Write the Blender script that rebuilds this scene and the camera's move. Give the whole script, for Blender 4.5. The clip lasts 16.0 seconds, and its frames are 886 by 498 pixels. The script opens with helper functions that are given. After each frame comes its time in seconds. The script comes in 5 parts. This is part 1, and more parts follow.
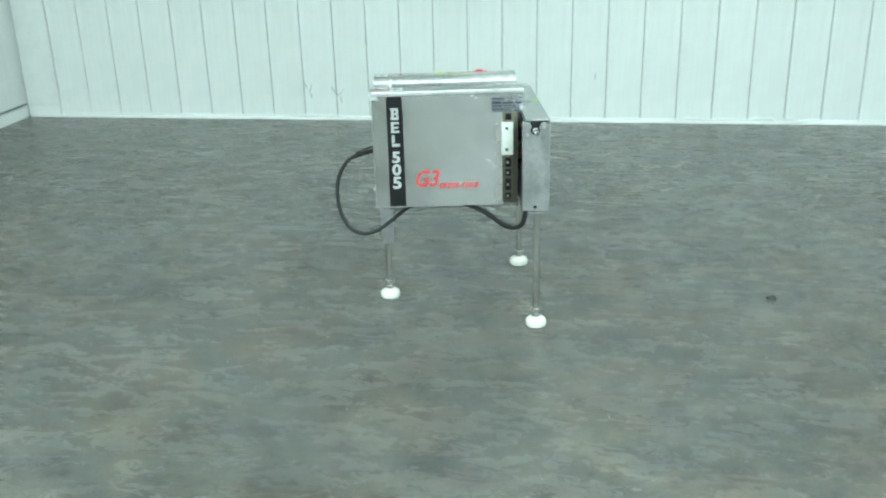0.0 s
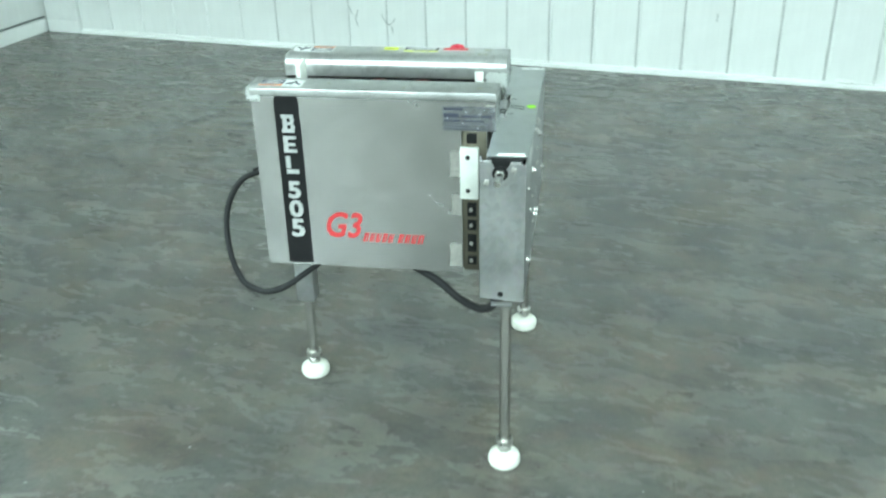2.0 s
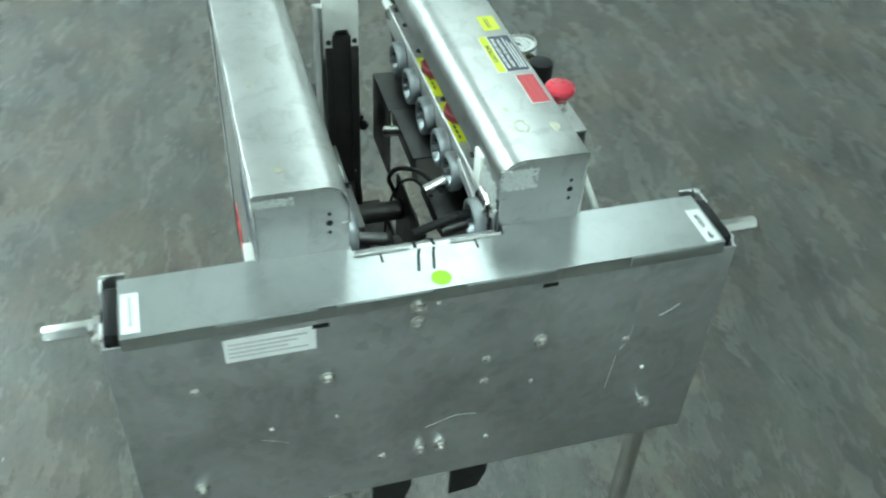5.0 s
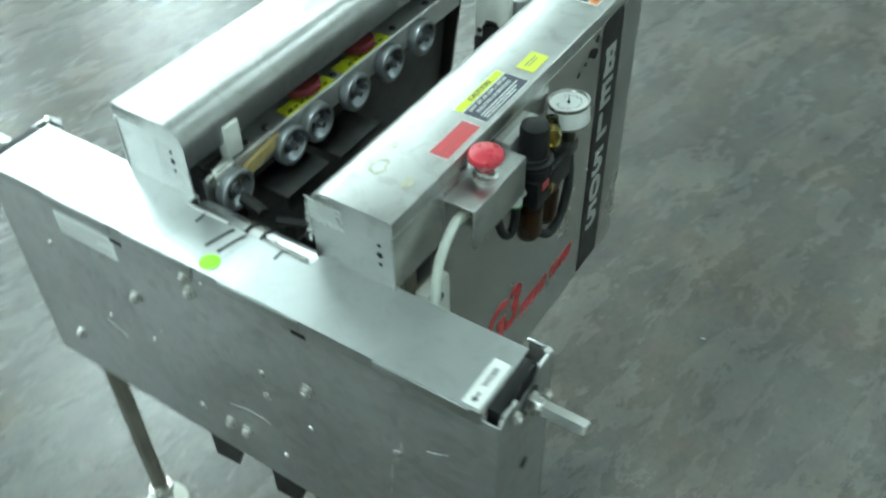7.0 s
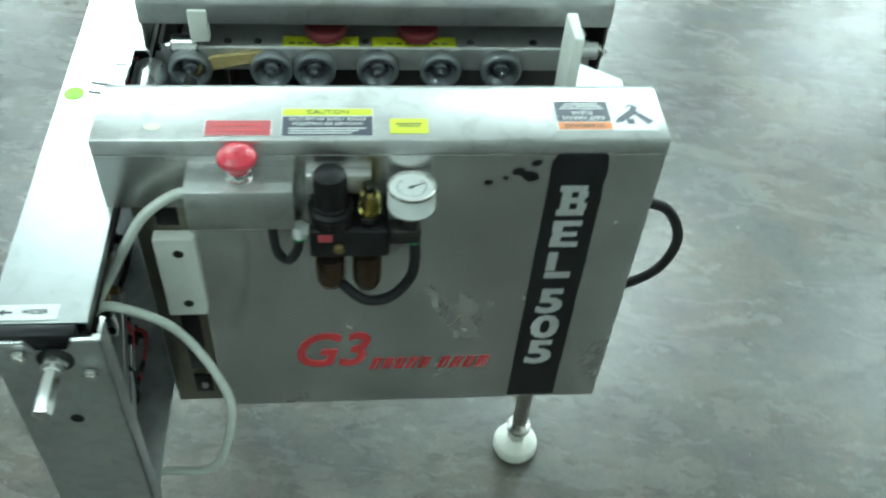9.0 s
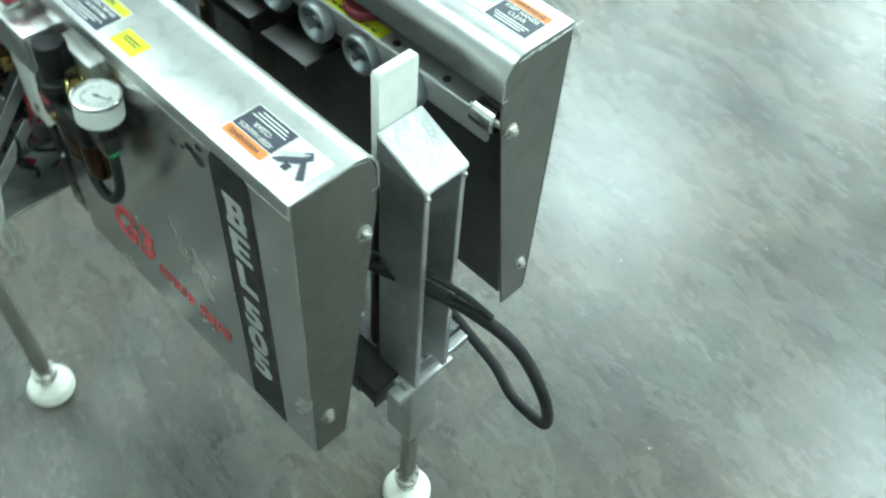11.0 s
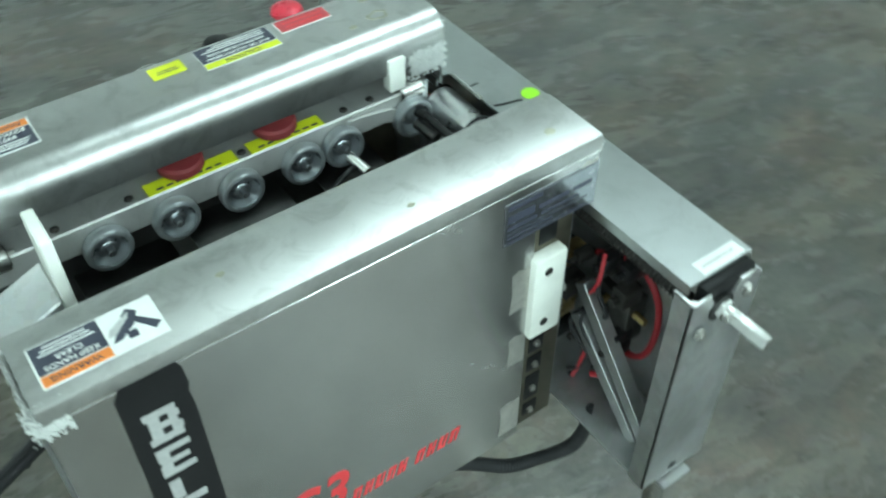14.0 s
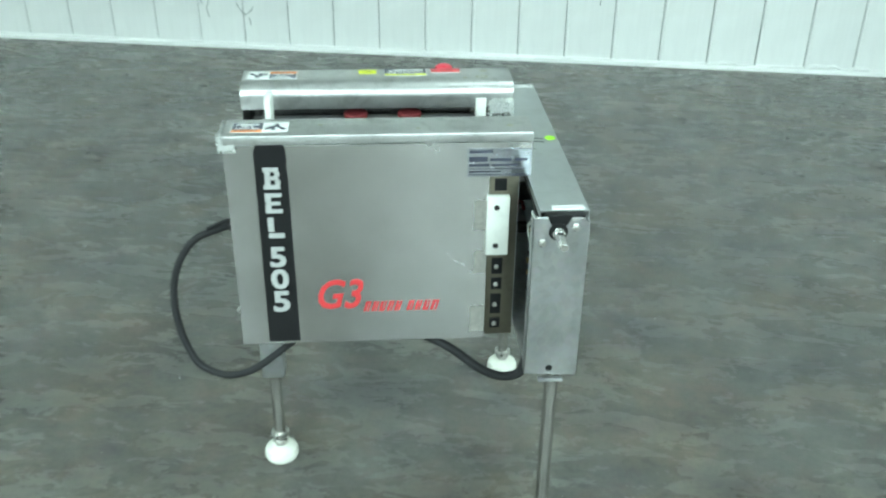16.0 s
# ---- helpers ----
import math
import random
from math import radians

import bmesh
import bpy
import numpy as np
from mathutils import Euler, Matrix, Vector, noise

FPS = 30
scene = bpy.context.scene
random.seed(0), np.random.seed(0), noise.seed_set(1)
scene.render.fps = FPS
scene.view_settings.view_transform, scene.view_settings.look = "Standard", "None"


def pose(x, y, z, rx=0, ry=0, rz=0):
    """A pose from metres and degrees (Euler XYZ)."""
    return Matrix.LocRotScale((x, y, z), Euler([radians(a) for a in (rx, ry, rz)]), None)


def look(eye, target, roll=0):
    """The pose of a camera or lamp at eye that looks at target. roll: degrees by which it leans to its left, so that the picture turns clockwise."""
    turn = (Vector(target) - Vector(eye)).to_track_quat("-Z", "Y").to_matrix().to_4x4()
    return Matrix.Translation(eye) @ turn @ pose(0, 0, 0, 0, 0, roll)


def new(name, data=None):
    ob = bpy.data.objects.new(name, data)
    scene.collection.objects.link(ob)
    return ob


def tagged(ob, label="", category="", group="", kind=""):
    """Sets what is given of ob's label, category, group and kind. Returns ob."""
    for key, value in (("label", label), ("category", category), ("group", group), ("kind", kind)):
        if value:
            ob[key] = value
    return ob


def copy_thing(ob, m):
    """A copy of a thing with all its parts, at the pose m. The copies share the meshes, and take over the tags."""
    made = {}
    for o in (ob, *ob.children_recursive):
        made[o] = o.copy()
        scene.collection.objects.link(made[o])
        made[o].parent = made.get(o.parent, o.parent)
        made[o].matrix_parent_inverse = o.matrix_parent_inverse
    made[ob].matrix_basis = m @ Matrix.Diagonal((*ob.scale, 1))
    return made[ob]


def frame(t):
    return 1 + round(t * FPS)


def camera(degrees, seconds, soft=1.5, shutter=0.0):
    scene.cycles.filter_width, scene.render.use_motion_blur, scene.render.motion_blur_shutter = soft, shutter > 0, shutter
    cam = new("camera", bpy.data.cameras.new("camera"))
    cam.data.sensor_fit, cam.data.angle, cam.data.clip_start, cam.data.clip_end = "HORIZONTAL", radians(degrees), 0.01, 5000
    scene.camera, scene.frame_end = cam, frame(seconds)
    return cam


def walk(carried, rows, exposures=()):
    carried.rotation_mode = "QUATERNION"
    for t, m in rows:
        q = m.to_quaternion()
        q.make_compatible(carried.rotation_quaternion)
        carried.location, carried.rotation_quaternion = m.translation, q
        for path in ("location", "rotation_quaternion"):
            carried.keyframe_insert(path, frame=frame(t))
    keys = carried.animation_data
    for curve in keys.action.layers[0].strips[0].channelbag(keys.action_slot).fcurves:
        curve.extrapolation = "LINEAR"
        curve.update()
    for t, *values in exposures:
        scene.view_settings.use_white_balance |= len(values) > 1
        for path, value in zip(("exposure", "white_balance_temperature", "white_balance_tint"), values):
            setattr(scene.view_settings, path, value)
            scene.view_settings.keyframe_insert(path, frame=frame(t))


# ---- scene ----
LAMP = 110.0
cam = camera(50.4, 16.0, soft=2.1, shutter=0.5)
PATH = [
    (0, (-0.115, -4.067, 1.795), (-0.076, -2.2, 1.08), -1.5),
    (0.5, (-0.064, -3.752, 1.758), (-0.041, -1.903, 0.998), -0.6),
    (1, (0.041, -3.339, 1.751), (0.08, -1.521, 0.918), -0.9),
    (1.5, (0.319, -2.881, 1.741), (0.226, -1.095, 0.846), -1.5),
    (2, (0.533, -2.428, 1.731), (0.248, -0.67, 0.821), -1.4),
    (2.5, (0.779, -2.046, 1.703), (0.288, -0.347, 0.769), -2.8),
    (3, (1.032, -1.687, 1.714), (0.233, -0.173, 0.678), -1.7),
    (3.5, (1.185, -1.301, 1.704), (0.188, 0.038, 0.604), -0.2),
    (6, (1.112, 0.238, 1.678), (-0.364, 0.037, 0.343), 3.0),
    (6.5, (0.998, 0.426, 1.676), (-0.436, -0.064, 0.37), 2.2),
    (7, (0.877, 0.641, 1.667), (-0.32, -0.162, 0.281), -1.4),
    (7.5, (0.728, 0.837, 1.683), (-0.224, -0.168, 0.239), 4.9),
    (8, (0.53, 0.9, 1.678), (-0.157, -0.201, 0.156), 6.0),
    (8.5, (0.293, 0.954, 1.675), (-0.173, -0.287, 0.178), 5.9),
    (9, (0.037, 0.977, 1.689), (-0.149, -0.37, 0.222), 5.0),
    (9.5, (-0.174, 0.928, 1.701), (-0.135, -0.439, 0.242), 3.3),
    (12, (-0.986, 0.125, 1.666), (0.225, -0.243, 0.117), 1.1),
    (12.5, (-0.926, -0.127, 1.675), (0.443, -0.185, 0.219), 0.1),
    (13, (-0.821, -0.447, 1.671), (0.518, 0.037, 0.267), 2.9),
    (13.5, (-0.576, -0.646, 1.673), (0.513, 0.231, 0.243), 0.3),
    (14, (-0.298, -0.773, 1.666), (0.513, 0.37, 0.24), -0.2),
    (14.5, (-0.047, -0.918, 1.668), (0.233, 0.463, 0.25), -2.6),
    (15, (-0.015, -1.228, 1.675), (0.211, 0.322, 0.431), 1.2),
    (15.5, (0.003, -1.607, 1.697), (0.188, 0.073, 0.627), 1.4),
    (16, (0.003, -1.99, 1.737), (0.13, -0.245, 0.768), 0.7),
]
walk(cam, [(t, look(eye, target, roll)) for t, eye, target, roll in PATH],
     exposures=[(0.0, 0.25), (2.0, 0.4), (3.5, 0.35), (6.0, 0.1), (6.6, 0.05), (7.5, -0.05), (8.5, 0.05), (9.7, 0.25), (11.8, 0.55), (12.6, 0.55), (13.2, 0.15), (14.0, -0.02), (14.6, -0.25), (15.2, 0.05), (16.0, 0.25)])

# ---- world and lights ----
world = bpy.data.worlds.new("world")
scene.world = world
world.use_nodes = True
world.node_tree.nodes["Background"].inputs[0].default_value = (0.75, 0.95, 0.88, 1)
world.node_tree.nodes["Background"].inputs[1].default_value = 0.05

FLOOR = 0.013
CORNER, YAW, HEIGHT = Vector((-3.506, 4.195, FLOOR)), -10.2, 4.2
ROOM = Matrix.Translation(CORNER) @ pose(0, 0, 0, 0, 0, YAW)   # x along the ribbed wall, -y into the room


DROP = 0.75   # from the ceiling down to the lamps


def ceiling_lamp(a, b, down, up):
    # the uplights are added, none is seen: soft light off the ceiling
    for name, share, rise, turn in (("ceiling_lamp_light", down, 0.0, 0), ("ceiling_lamp_uplight", up, 0.09, 180)):
        if share:
            d = bpy.data.lights.new(name, "AREA")
            d.shape, d.size, d.size_y, d.energy, d.color = "RECTANGLE", 1.2, 0.58, LAMP * share, (0.765, 1.0, 1.01)
            new(name, d).matrix_world = ROOM @ Matrix.Translation((a, -b, HEIGHT - DROP + rise)) @ pose(0, 0, 0, turn)


# along the wall, into the hall, share of light downwards, share upwards
# lamps at 0.6 and 11.7 are added, unseen, to brighten the wall side
LAMP_ROWS = [(0.6, 2.8, 0.02, 0.65), (5.7, 2.8, 0.14, 0.9), (11.7, 2.8, 0.1, 0.8)]
LAMP_ROWS += [(a, 7.1, p, 0.5) for a, p in ((0.6, 0.5), (3.3, 0.8), (6.5, 0.8), (9.4, 1.0), (12.3, 0.9))]
LAMP_ROWS += [(a, 10.8, 1.35, 0) for a in (0.6, 3.3, 6.5, 9.4, 12.3)] + [(a, 14.2, 1.0, 0) for a in (2.0, 6.5, 11.0)]
for row in LAMP_ROWS:
    ceiling_lamp(*row)


# ---- materials ----
def material(name, base, rough=0.5, metal=0.0, spec=0.5):
    m = bpy.data.materials.new(name)
    m.use_nodes = True
    b = m.node_tree.nodes["Principled BSDF"]
    b.inputs["Base Color"].default_value = (*base, 1)
    b.inputs["Roughness"].default_value = rough
    b.inputs["Metallic"].default_value = metal
    b.inputs["Specular IOR Level"].default_value = spec
    return m, m.node_tree, b


def node(nt, kind, **sets):
    n = nt.nodes.new(kind)
    for k, v in sets.items():
        n.inputs[k.replace("_", " ")].default_value = v
    return n


def coords(nt, scale=(1, 1, 1)):
    tc = nt.nodes.new("ShaderNodeTexCoord")
    mp = nt.nodes.new("ShaderNodeMapping")
    mp.inputs["Scale"].default_value = scale
    nt.links.new(tc.outputs["Object"], mp.inputs["Vector"])
    return mp.outputs["Vector"]


def noise_tex(nt, vec, scale, detail=4.0, rough=0.55, distort=0.0):
    n = node(nt, "ShaderNodeTexNoise", Scale=scale, Detail=detail, Roughness=rough, Distortion=distort)
    nt.links.new(vec, n.inputs["Vector"])
    return n.outputs["Fac"]


def ramp(nt, fac, stops):
    r = nt.nodes.new("ShaderNodeValToRGB")
    e = r.color_ramp.elements
    while len(e) < len(stops):
        e.new(0.5)
    for el, (p, c) in zip(e, stops):
        el.position = p
        el.color = (*c, 1) if isinstance(c, tuple) else (c, c, c, 1)
    nt.links.new(fac, r.inputs["Fac"])
    return r.outputs["Color"]


def mix(nt, fac, a, b, kind="MIX"):
    m = nt.nodes.new("ShaderNodeMix")
    m.data_type, m.blend_type = "RGBA", kind
    for sock, val in ((m.inputs[0], fac), (m.inputs[6], a), (m.inputs[7], b)):
        if isinstance(val, bpy.types.NodeSocket):
            nt.links.new(val, sock)
        elif isinstance(val, tuple):
            sock.default_value = (*val, 1)
        else:
            sock.default_value = val
    return m.outputs[2]


def bump(nt, b, heights, strength=0.3, distance=0.002):
    n = node(nt, "ShaderNodeBump", Strength=strength, Distance=distance)
    nt.links.new(heights, n.inputs["Height"])
    nt.links.new(n.outputs["Normal"], b.inputs["Normal"])


def concrete():
    m, nt, b = material("sealed_concrete", (0.05, 0.053, 0.046), 0.3, 0, 0.55)
    v = coords(nt)
    vs = coords(nt, (0.8, 1.25, 1))
    big = noise_tex(nt, v, 1.3, 6, 0.62, 0.3)
    mid = noise_tex(nt, vs, 5.0, 12, 0.70, 0.2)
    small = noise_tex(nt, vs, 21.0, 9, 0.74, 0.3)
    wipe = noise_tex(nt, coords(nt, (0.7, 1.9, 1)), 5.0, 7, 0.66, 0.5)
    wipe2 = noise_tex(nt, coords(nt, (1.7, 0.9, 1)), 3.8, 7, 0.66, 0.5)
    fine = noise_tex(nt, v, 60.0, 6, 0.75)
    grit = noise_tex(nt, v, 260.0, 3, 0.6)
    base = ramp(nt, mid, [(0.30, (0.036, 0.037, 0.036)), (0.44, (0.046, 0.047, 0.043)), (0.56, (0.054, 0.056, 0.049)), (0.70, (0.062, 0.064, 0.056))])
    c = mix(nt, 0.5, base, ramp(nt, big, [(0.34, 0.70), (0.5, 1.0), (0.66, 1.3)]), "MULTIPLY")
    c = mix(nt, 0.2, c, ramp(nt, wipe, [(0.32, 0.58), (0.5, 1.0), (0.68, 1.45)]), "MULTIPLY")
    c = mix(nt, 0.15, c, ramp(nt, wipe2, [(0.3, 0.7), (0.5, 1.0), (0.72, 1.35)]), "MULTIPLY")
    patch = noise_tex(nt, vs, 7.0, 9, 0.68, 0.9)
    patch2 = noise_tex(nt, coords(nt, (0.8, 1.5, 1)), 16.0, 8, 0.7, 0.8)
    c = mix(nt, 0.4, c, ramp(nt, patch, [(0.36, 0.55), (0.44, 0.88), (0.50, 1.0), (0.55, 1.03), (0.62, 1.12)]), "MULTIPLY")
    c = mix(nt, 0.65, c, ramp(nt, patch2, [(0.34, 0.48), (0.43, 0.90), (0.55, 1.02), (0.64, 1.06)]), "MULTIPLY")
    c = mix(nt, 0.65, c, ramp(nt, small, [(0.30, 0.55), (0.45, 0.94), (0.57, 1.04), (0.72, 1.12)]), "MULTIPLY")
    c = mix(nt, 0.75, c, ramp(nt, fine, [(0.3, 0.62), (0.5, 1.0), (0.75, 1.22)]), "MULTIPLY")
    c = mix(nt, 0.35, c, ramp(nt, grit, [(0.3, 0.7), (0.7, 1.3)]), "MULTIPLY")
    warm = ramp(nt, noise_tex(nt, v, 2.3, 5, 0.6, 0.6), [(0.42, 0.0), (0.64, 0.55)])
    c = mix(nt, warm, c, (1.20, 0.98, 0.80), "MULTIPLY")
    dark = ramp(nt, noise_tex(nt, coords(nt, (0.8, 1.3, 1)), 3.0, 7, 0.62, 0.3), [(0.50, 0.0), (0.70, 0.55)])
    c = mix(nt, dark, c, (0.55, 0.58, 0.64), "MULTIPLY")
    mauve = ramp(nt, noise_tex(nt, v, 7.5, 6, 0.65, 0.8), [(0.50, 0.0), (0.62, 0.45)])
    c = mix(nt, mauve, c, (1.16, 0.98, 1.02), "MULTIPLY")
    dash = ramp(nt, noise_tex(nt, coords(nt, (0.7, 1.5, 1)), 11.0, 6, 0.62, 1.2), [(0.60, 0.0), (0.67, 0.5)])
    c = mix(nt, dash, c, (0.62, 0.62, 0.66), "MULTIPLY")
    speck = ramp(nt, noise_tex(nt, v, 75.0, 2, 0.5), [(0.775, 0.0), (0.795, 0.5)])
    c = mix(nt, speck, c, (0.30, 0.31, 0.27))
    c = mix(nt, 1.0, c, (2.08, 2.04, 2.02), "MULTIPLY")
    nt.links.new(c, b.inputs["Base Color"])
    gloss = mix(nt, 0.5, ramp(nt, wipe, [(0.3, 0.20), (0.7, 0.33)]), ramp(nt, patch2, [(0.3, 0.25), (0.7, 0.30)]))
    nt.links.new(gloss, b.inputs["Roughness"])
    bump(nt, b, mix(nt, 0.35, small, fine), 0.24, 0.005)
    return m


def brushed(name, base, rough, along=(1, 1, 1), spots=0.25, metal=1.0, stretch=0.0):
    m, nt, b = material(name, base, rough, metal)
    if stretch:
        tan = nt.nodes.new("ShaderNodeTangent")
        tan.direction_type, tan.axis = "RADIAL", "Z"
        nt.links.new(tan.outputs["Tangent"], b.inputs["Tangent"])
        b.inputs["Anisotropic"].default_value = stretch
        b.inputs["Anisotropic Rotation"].default_value = 0.25
    v = coords(nt)
    grain = noise_tex(nt, coords(nt, along), 320.0, 3, 0.6)
    smear = noise_tex(nt, v, 7.0, 5, 0.6, 0.5)
    stain = noise_tex(nt, v, 26.0, 5, 0.65, 0.8)
    c = mix(nt, 0.28, (*base,), ramp(nt, smear, [(0.3, 0.6), (0.7, 1.2)]), "MULTIPLY")
    c = mix(nt, spots * 0.6, c, ramp(nt, stain, [(0.35, 0.5), (0.5, 1.0), (0.75, 1.1)]), "MULTIPLY")
    nt.links.new(c, b.inputs["Base Color"])
    r = nt.nodes.new("ShaderNodeMath")
    r.operation, r.inputs[1].default_value = "MULTIPLY_ADD", 0.14
    nt.links.new(smear, r.inputs[0])
    r.inputs[2].default_value = rough - 0.07
    nt.links.new(r.outputs[0], b.inputs["Roughness"])
    wave = noise_tex(nt, v, 3.5, 2, 0.5, 0.3)
    bump(nt, b, mix(nt, 0.03, wave, grain), 0.38 if stretch else 0.12, 0.004)
    return m


def galvanised(name, base, rough, crinkle=0.0):
    m, nt, b = material(name, base, rough, 0.9)
    v = coords(nt)
    vo = node(nt, "ShaderNodeTexVoronoi", Scale=75.0)
    nt.links.new(v, vo.inputs["Vector"])
    smear = noise_tex(nt, v, 9.0, 6, 0.65, 0.7)
    fleck = noise_tex(nt, v, 95.0, 4, 0.7)
    c = mix(nt, 0.10, (*base,), vo.outputs["Color"], "OVERLAY")
    hs = node(nt, "ShaderNodeHueSaturation", Saturation=0.25)
    nt.links.new(c, hs.inputs["Color"])
    c = mix(nt, 0.7, hs.outputs["Color"], ramp(nt, smear, [(0.28, 0.62), (0.5, 1.0), (0.75, 1.18)]), "MULTIPLY")
    c = mix(nt, ramp(nt, fleck, [(0.68, 0.0), (0.8, 0.5)]), c, (0.75, 0.78, 0.76))
    nt.links.new(c, b.inputs["Base Color"])
    nt.links.new(ramp(nt, smear, [(0.3, rough - 0.08), (0.7, rough + 0.12)]), b.inputs["Roughness"])
    bump(nt, b, mix(nt, 0.5, fleck, noise_tex(nt, v, 38.0, 4, 0.6, 1.0)), 0.08 + crinkle, 0.0006 + 0.006 * crinkle)
    return m


def plain(name, base, rough=0.5, metal=0.0, dirt=0.3, scale=30.0, relief=0.1):
    m, nt, b = material(name, base, rough, metal)
    v = coords(nt)
    n1 = noise_tex(nt, v, scale, 5, 0.6)
    n2 = noise_tex(nt, v, scale * 0.15, 4, 0.6, 0.5)
    c = mix(nt, dirt, (*base,), ramp(nt, n1, [(0.3, 0.55), (0.55, 1.0), (0.8, 1.12)]), "MULTIPLY")
    c = mix(nt, dirt, c, ramp(nt, n2, [(0.3, 0.7), (0.7, 1.1)]), "MULTIPLY")
    nt.links.new(c, b.inputs["Base Color"])
    nt.links.new(ramp(nt, n1, [(0.3, max(rough - 0.08, 0.03)), (0.7, min(rough + 0.08, 1))]), b.inputs["Roughness"])
    if relief:
        bump(nt, b, n1, relief, 0.0008)
    return m


def wall_paint():
    m, nt, b = material("white_wall_panel", (0.80, 0.82, 0.80), 0.45)
    v = coords(nt)
    streak = noise_tex(nt, coords(nt, (9, 9, 0.5)), 3.0, 6, 0.65)
    spot = noise_tex(nt, v, 5.0, 6, 0.7, 1.0)
    scuff = noise_tex(nt, coords(nt, (1, 1, 2.5)), 13.0, 4, 0.7, 2.0)
    oi = nt.nodes.new("ShaderNodeObjectInfo")
    c = mix(nt, 0.25, (0.80, 0.82, 0.80), ramp(nt, streak, [(0.3, 0.82), (0.6, 1.02)]), "MULTIPLY")
    c = mix(nt, 0.2, c, ramp(nt, spot, [(0.3, 0.8), (0.6, 1.0)]), "MULTIPLY")
    c = mix(nt, 0.5, c, ramp(nt, oi.outputs["Random"], [(0.0, 0.95), (1.0, 1.0)]), "MULTIPLY")
    c = mix(nt, ramp(nt, scuff, [(0.74, 0.0), (0.78, 0.55)]), c, (0.35, 0.36, 0.34))
    nt.links.new(c, b.inputs["Base Color"])
    bump(nt, b, spot, 0.25, 0.01)
    return m


def clear_glass(name, tint, rough=0.05):
    m, nt, b = material(name, tint, rough)
    b.inputs["Transmission Weight"].default_value = 1.0
    b.inputs["IOR"].default_value = 1.45
    return m


M_FLOOR = concrete()
M_WALL = wall_paint()
M_TRIM = plain("white_painted_trim", (0.82, 0.84, 0.82), 0.4, 0, 0.12, 12, 0.05)
M_FAR = plain("grey_block_wall", (0.36, 0.38, 0.37), 0.7, 0, 0.3, 4)
M_SEAM = plain("grimy_seam", (0.22, 0.24, 0.23), 0.6, 0, 0.4, 25)
M_CEIL = plain("white_ceiling", (0.72, 0.74, 0.72), 0.7, 0, 0.1, 3)
M_STEEL_X = brushed("brushed_stainless", (0.57, 0.575, 0.565), 0.37, (0.03, 1, 1), 0.6)
M_STEEL_Z = brushed("brushed_stainless_upright", (0.59, 0.588, 0.578), 0.25, (0.03, 1, 1), 0.15, 1.0, 0.78)
# the tail ends take a darker base colour than the covers
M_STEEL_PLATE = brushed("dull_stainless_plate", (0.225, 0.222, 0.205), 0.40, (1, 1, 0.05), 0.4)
# dark base colour holds the shade inside the guards
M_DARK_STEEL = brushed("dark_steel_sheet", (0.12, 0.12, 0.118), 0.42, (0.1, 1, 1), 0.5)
M_ALU = brushed("aluminium_bar", (0.60, 0.605, 0.59), 0.48, (0.04, 1, 1), 0.35, 0.75)
M_GALV = galvanised("galvanised_sheet", (0.43, 0.465, 0.465), 0.38)
M_GALV_TOP = brushed("galvanised_top_cover", (0.50, 0.525, 0.525), 0.32, (1, 0.04, 1), 0.3)
M_ZINC = galvanised("zinc_plated", (0.66, 0.69, 0.70), 0.24)
# base colour raised in place of lamp glints on the crinkles
M_CRINKLE = galvanised("crinkled_zinc", (0.90, 0.93, 0.93), 0.20, 2.6)
# lighter than the post: the cap's lamp reflection is in the base colour
M_CAP = galvanised("smeared_zinc", (0.58, 0.615, 0.62), 0.36, 0.45)
M_COLUMN = brushed("olive_steel_column", (0.21, 0.195, 0.150), 0.45, (1, 1, 0.06), 0.5)
M_CHROME = plain("plated_shaft", (0.72, 0.72, 0.70), 0.18, 1.0, 0.25, 60, 0.04)
M_ROD = brushed("turned_rod", (0.52, 0.51, 0.48), 0.24, (1, 1, 0.6), 0.4)
M_BOLT = plain("bolt_steel", (0.62, 0.61, 0.58), 0.3, 1.0, 0.35, 80)
M_WHITE = plain("white_plastic", (0.80, 0.82, 0.76), 0.5, 0, 0.18, 40, 0.1)
M_FOOT = plain("white_nylon_foot", (0.82, 0.83, 0.74), 0.55, 0, 0.25, 45, 0.15)
M_TAN = plain("tan_plastic", (0.52, 0.40, 0.17), 0.5, 0, 0.3, 50)
M_WHEEL = plain("zinc_wheel_tyre", (0.40, 0.43, 0.45), 0.36, 0.75, 0.3, 60)
M_HUB = plain("zinc_wheel_hub", (0.30, 0.325, 0.345), 0.32, 0.85, 0.3, 60)
M_BLACK = plain("black_plastic", (0.010, 0.0105, 0.011), 0.4, 0, 0.3, 60)
M_BLACK_FILM = plain("black_decal", (0.014, 0.014, 0.015), 0.38, 0, 0.4, 40)
M_RUBBER = plain("black_rubber", (0.022, 0.023, 0.024), 0.6, 0, 0.3, 80)
# for greasy dark parts, and for head parts painted as dark as their shade
M_DARK = plain("greasy_dark_metal", (0.05, 0.048, 0.044), 0.5, 0.6, 0.6, 40)
M_RED = plain("red_plastic", (0.62, 0.035, 0.06), 0.3, 0, 0.15, 60, 0.05)
M_RED_INK = plain("red_print", (0.68, 0.05, 0.055), 0.45, 0, 0.2, 90)
M_RED_LABEL = plain("red_label", (0.50, 0.06, 0.07), 0.45, 0, 0.2, 60)
M_RED_ROLL = plain("red_rubber_roller", (0.21, 0.025, 0.028), 0.65, 0, 0.4, 50)
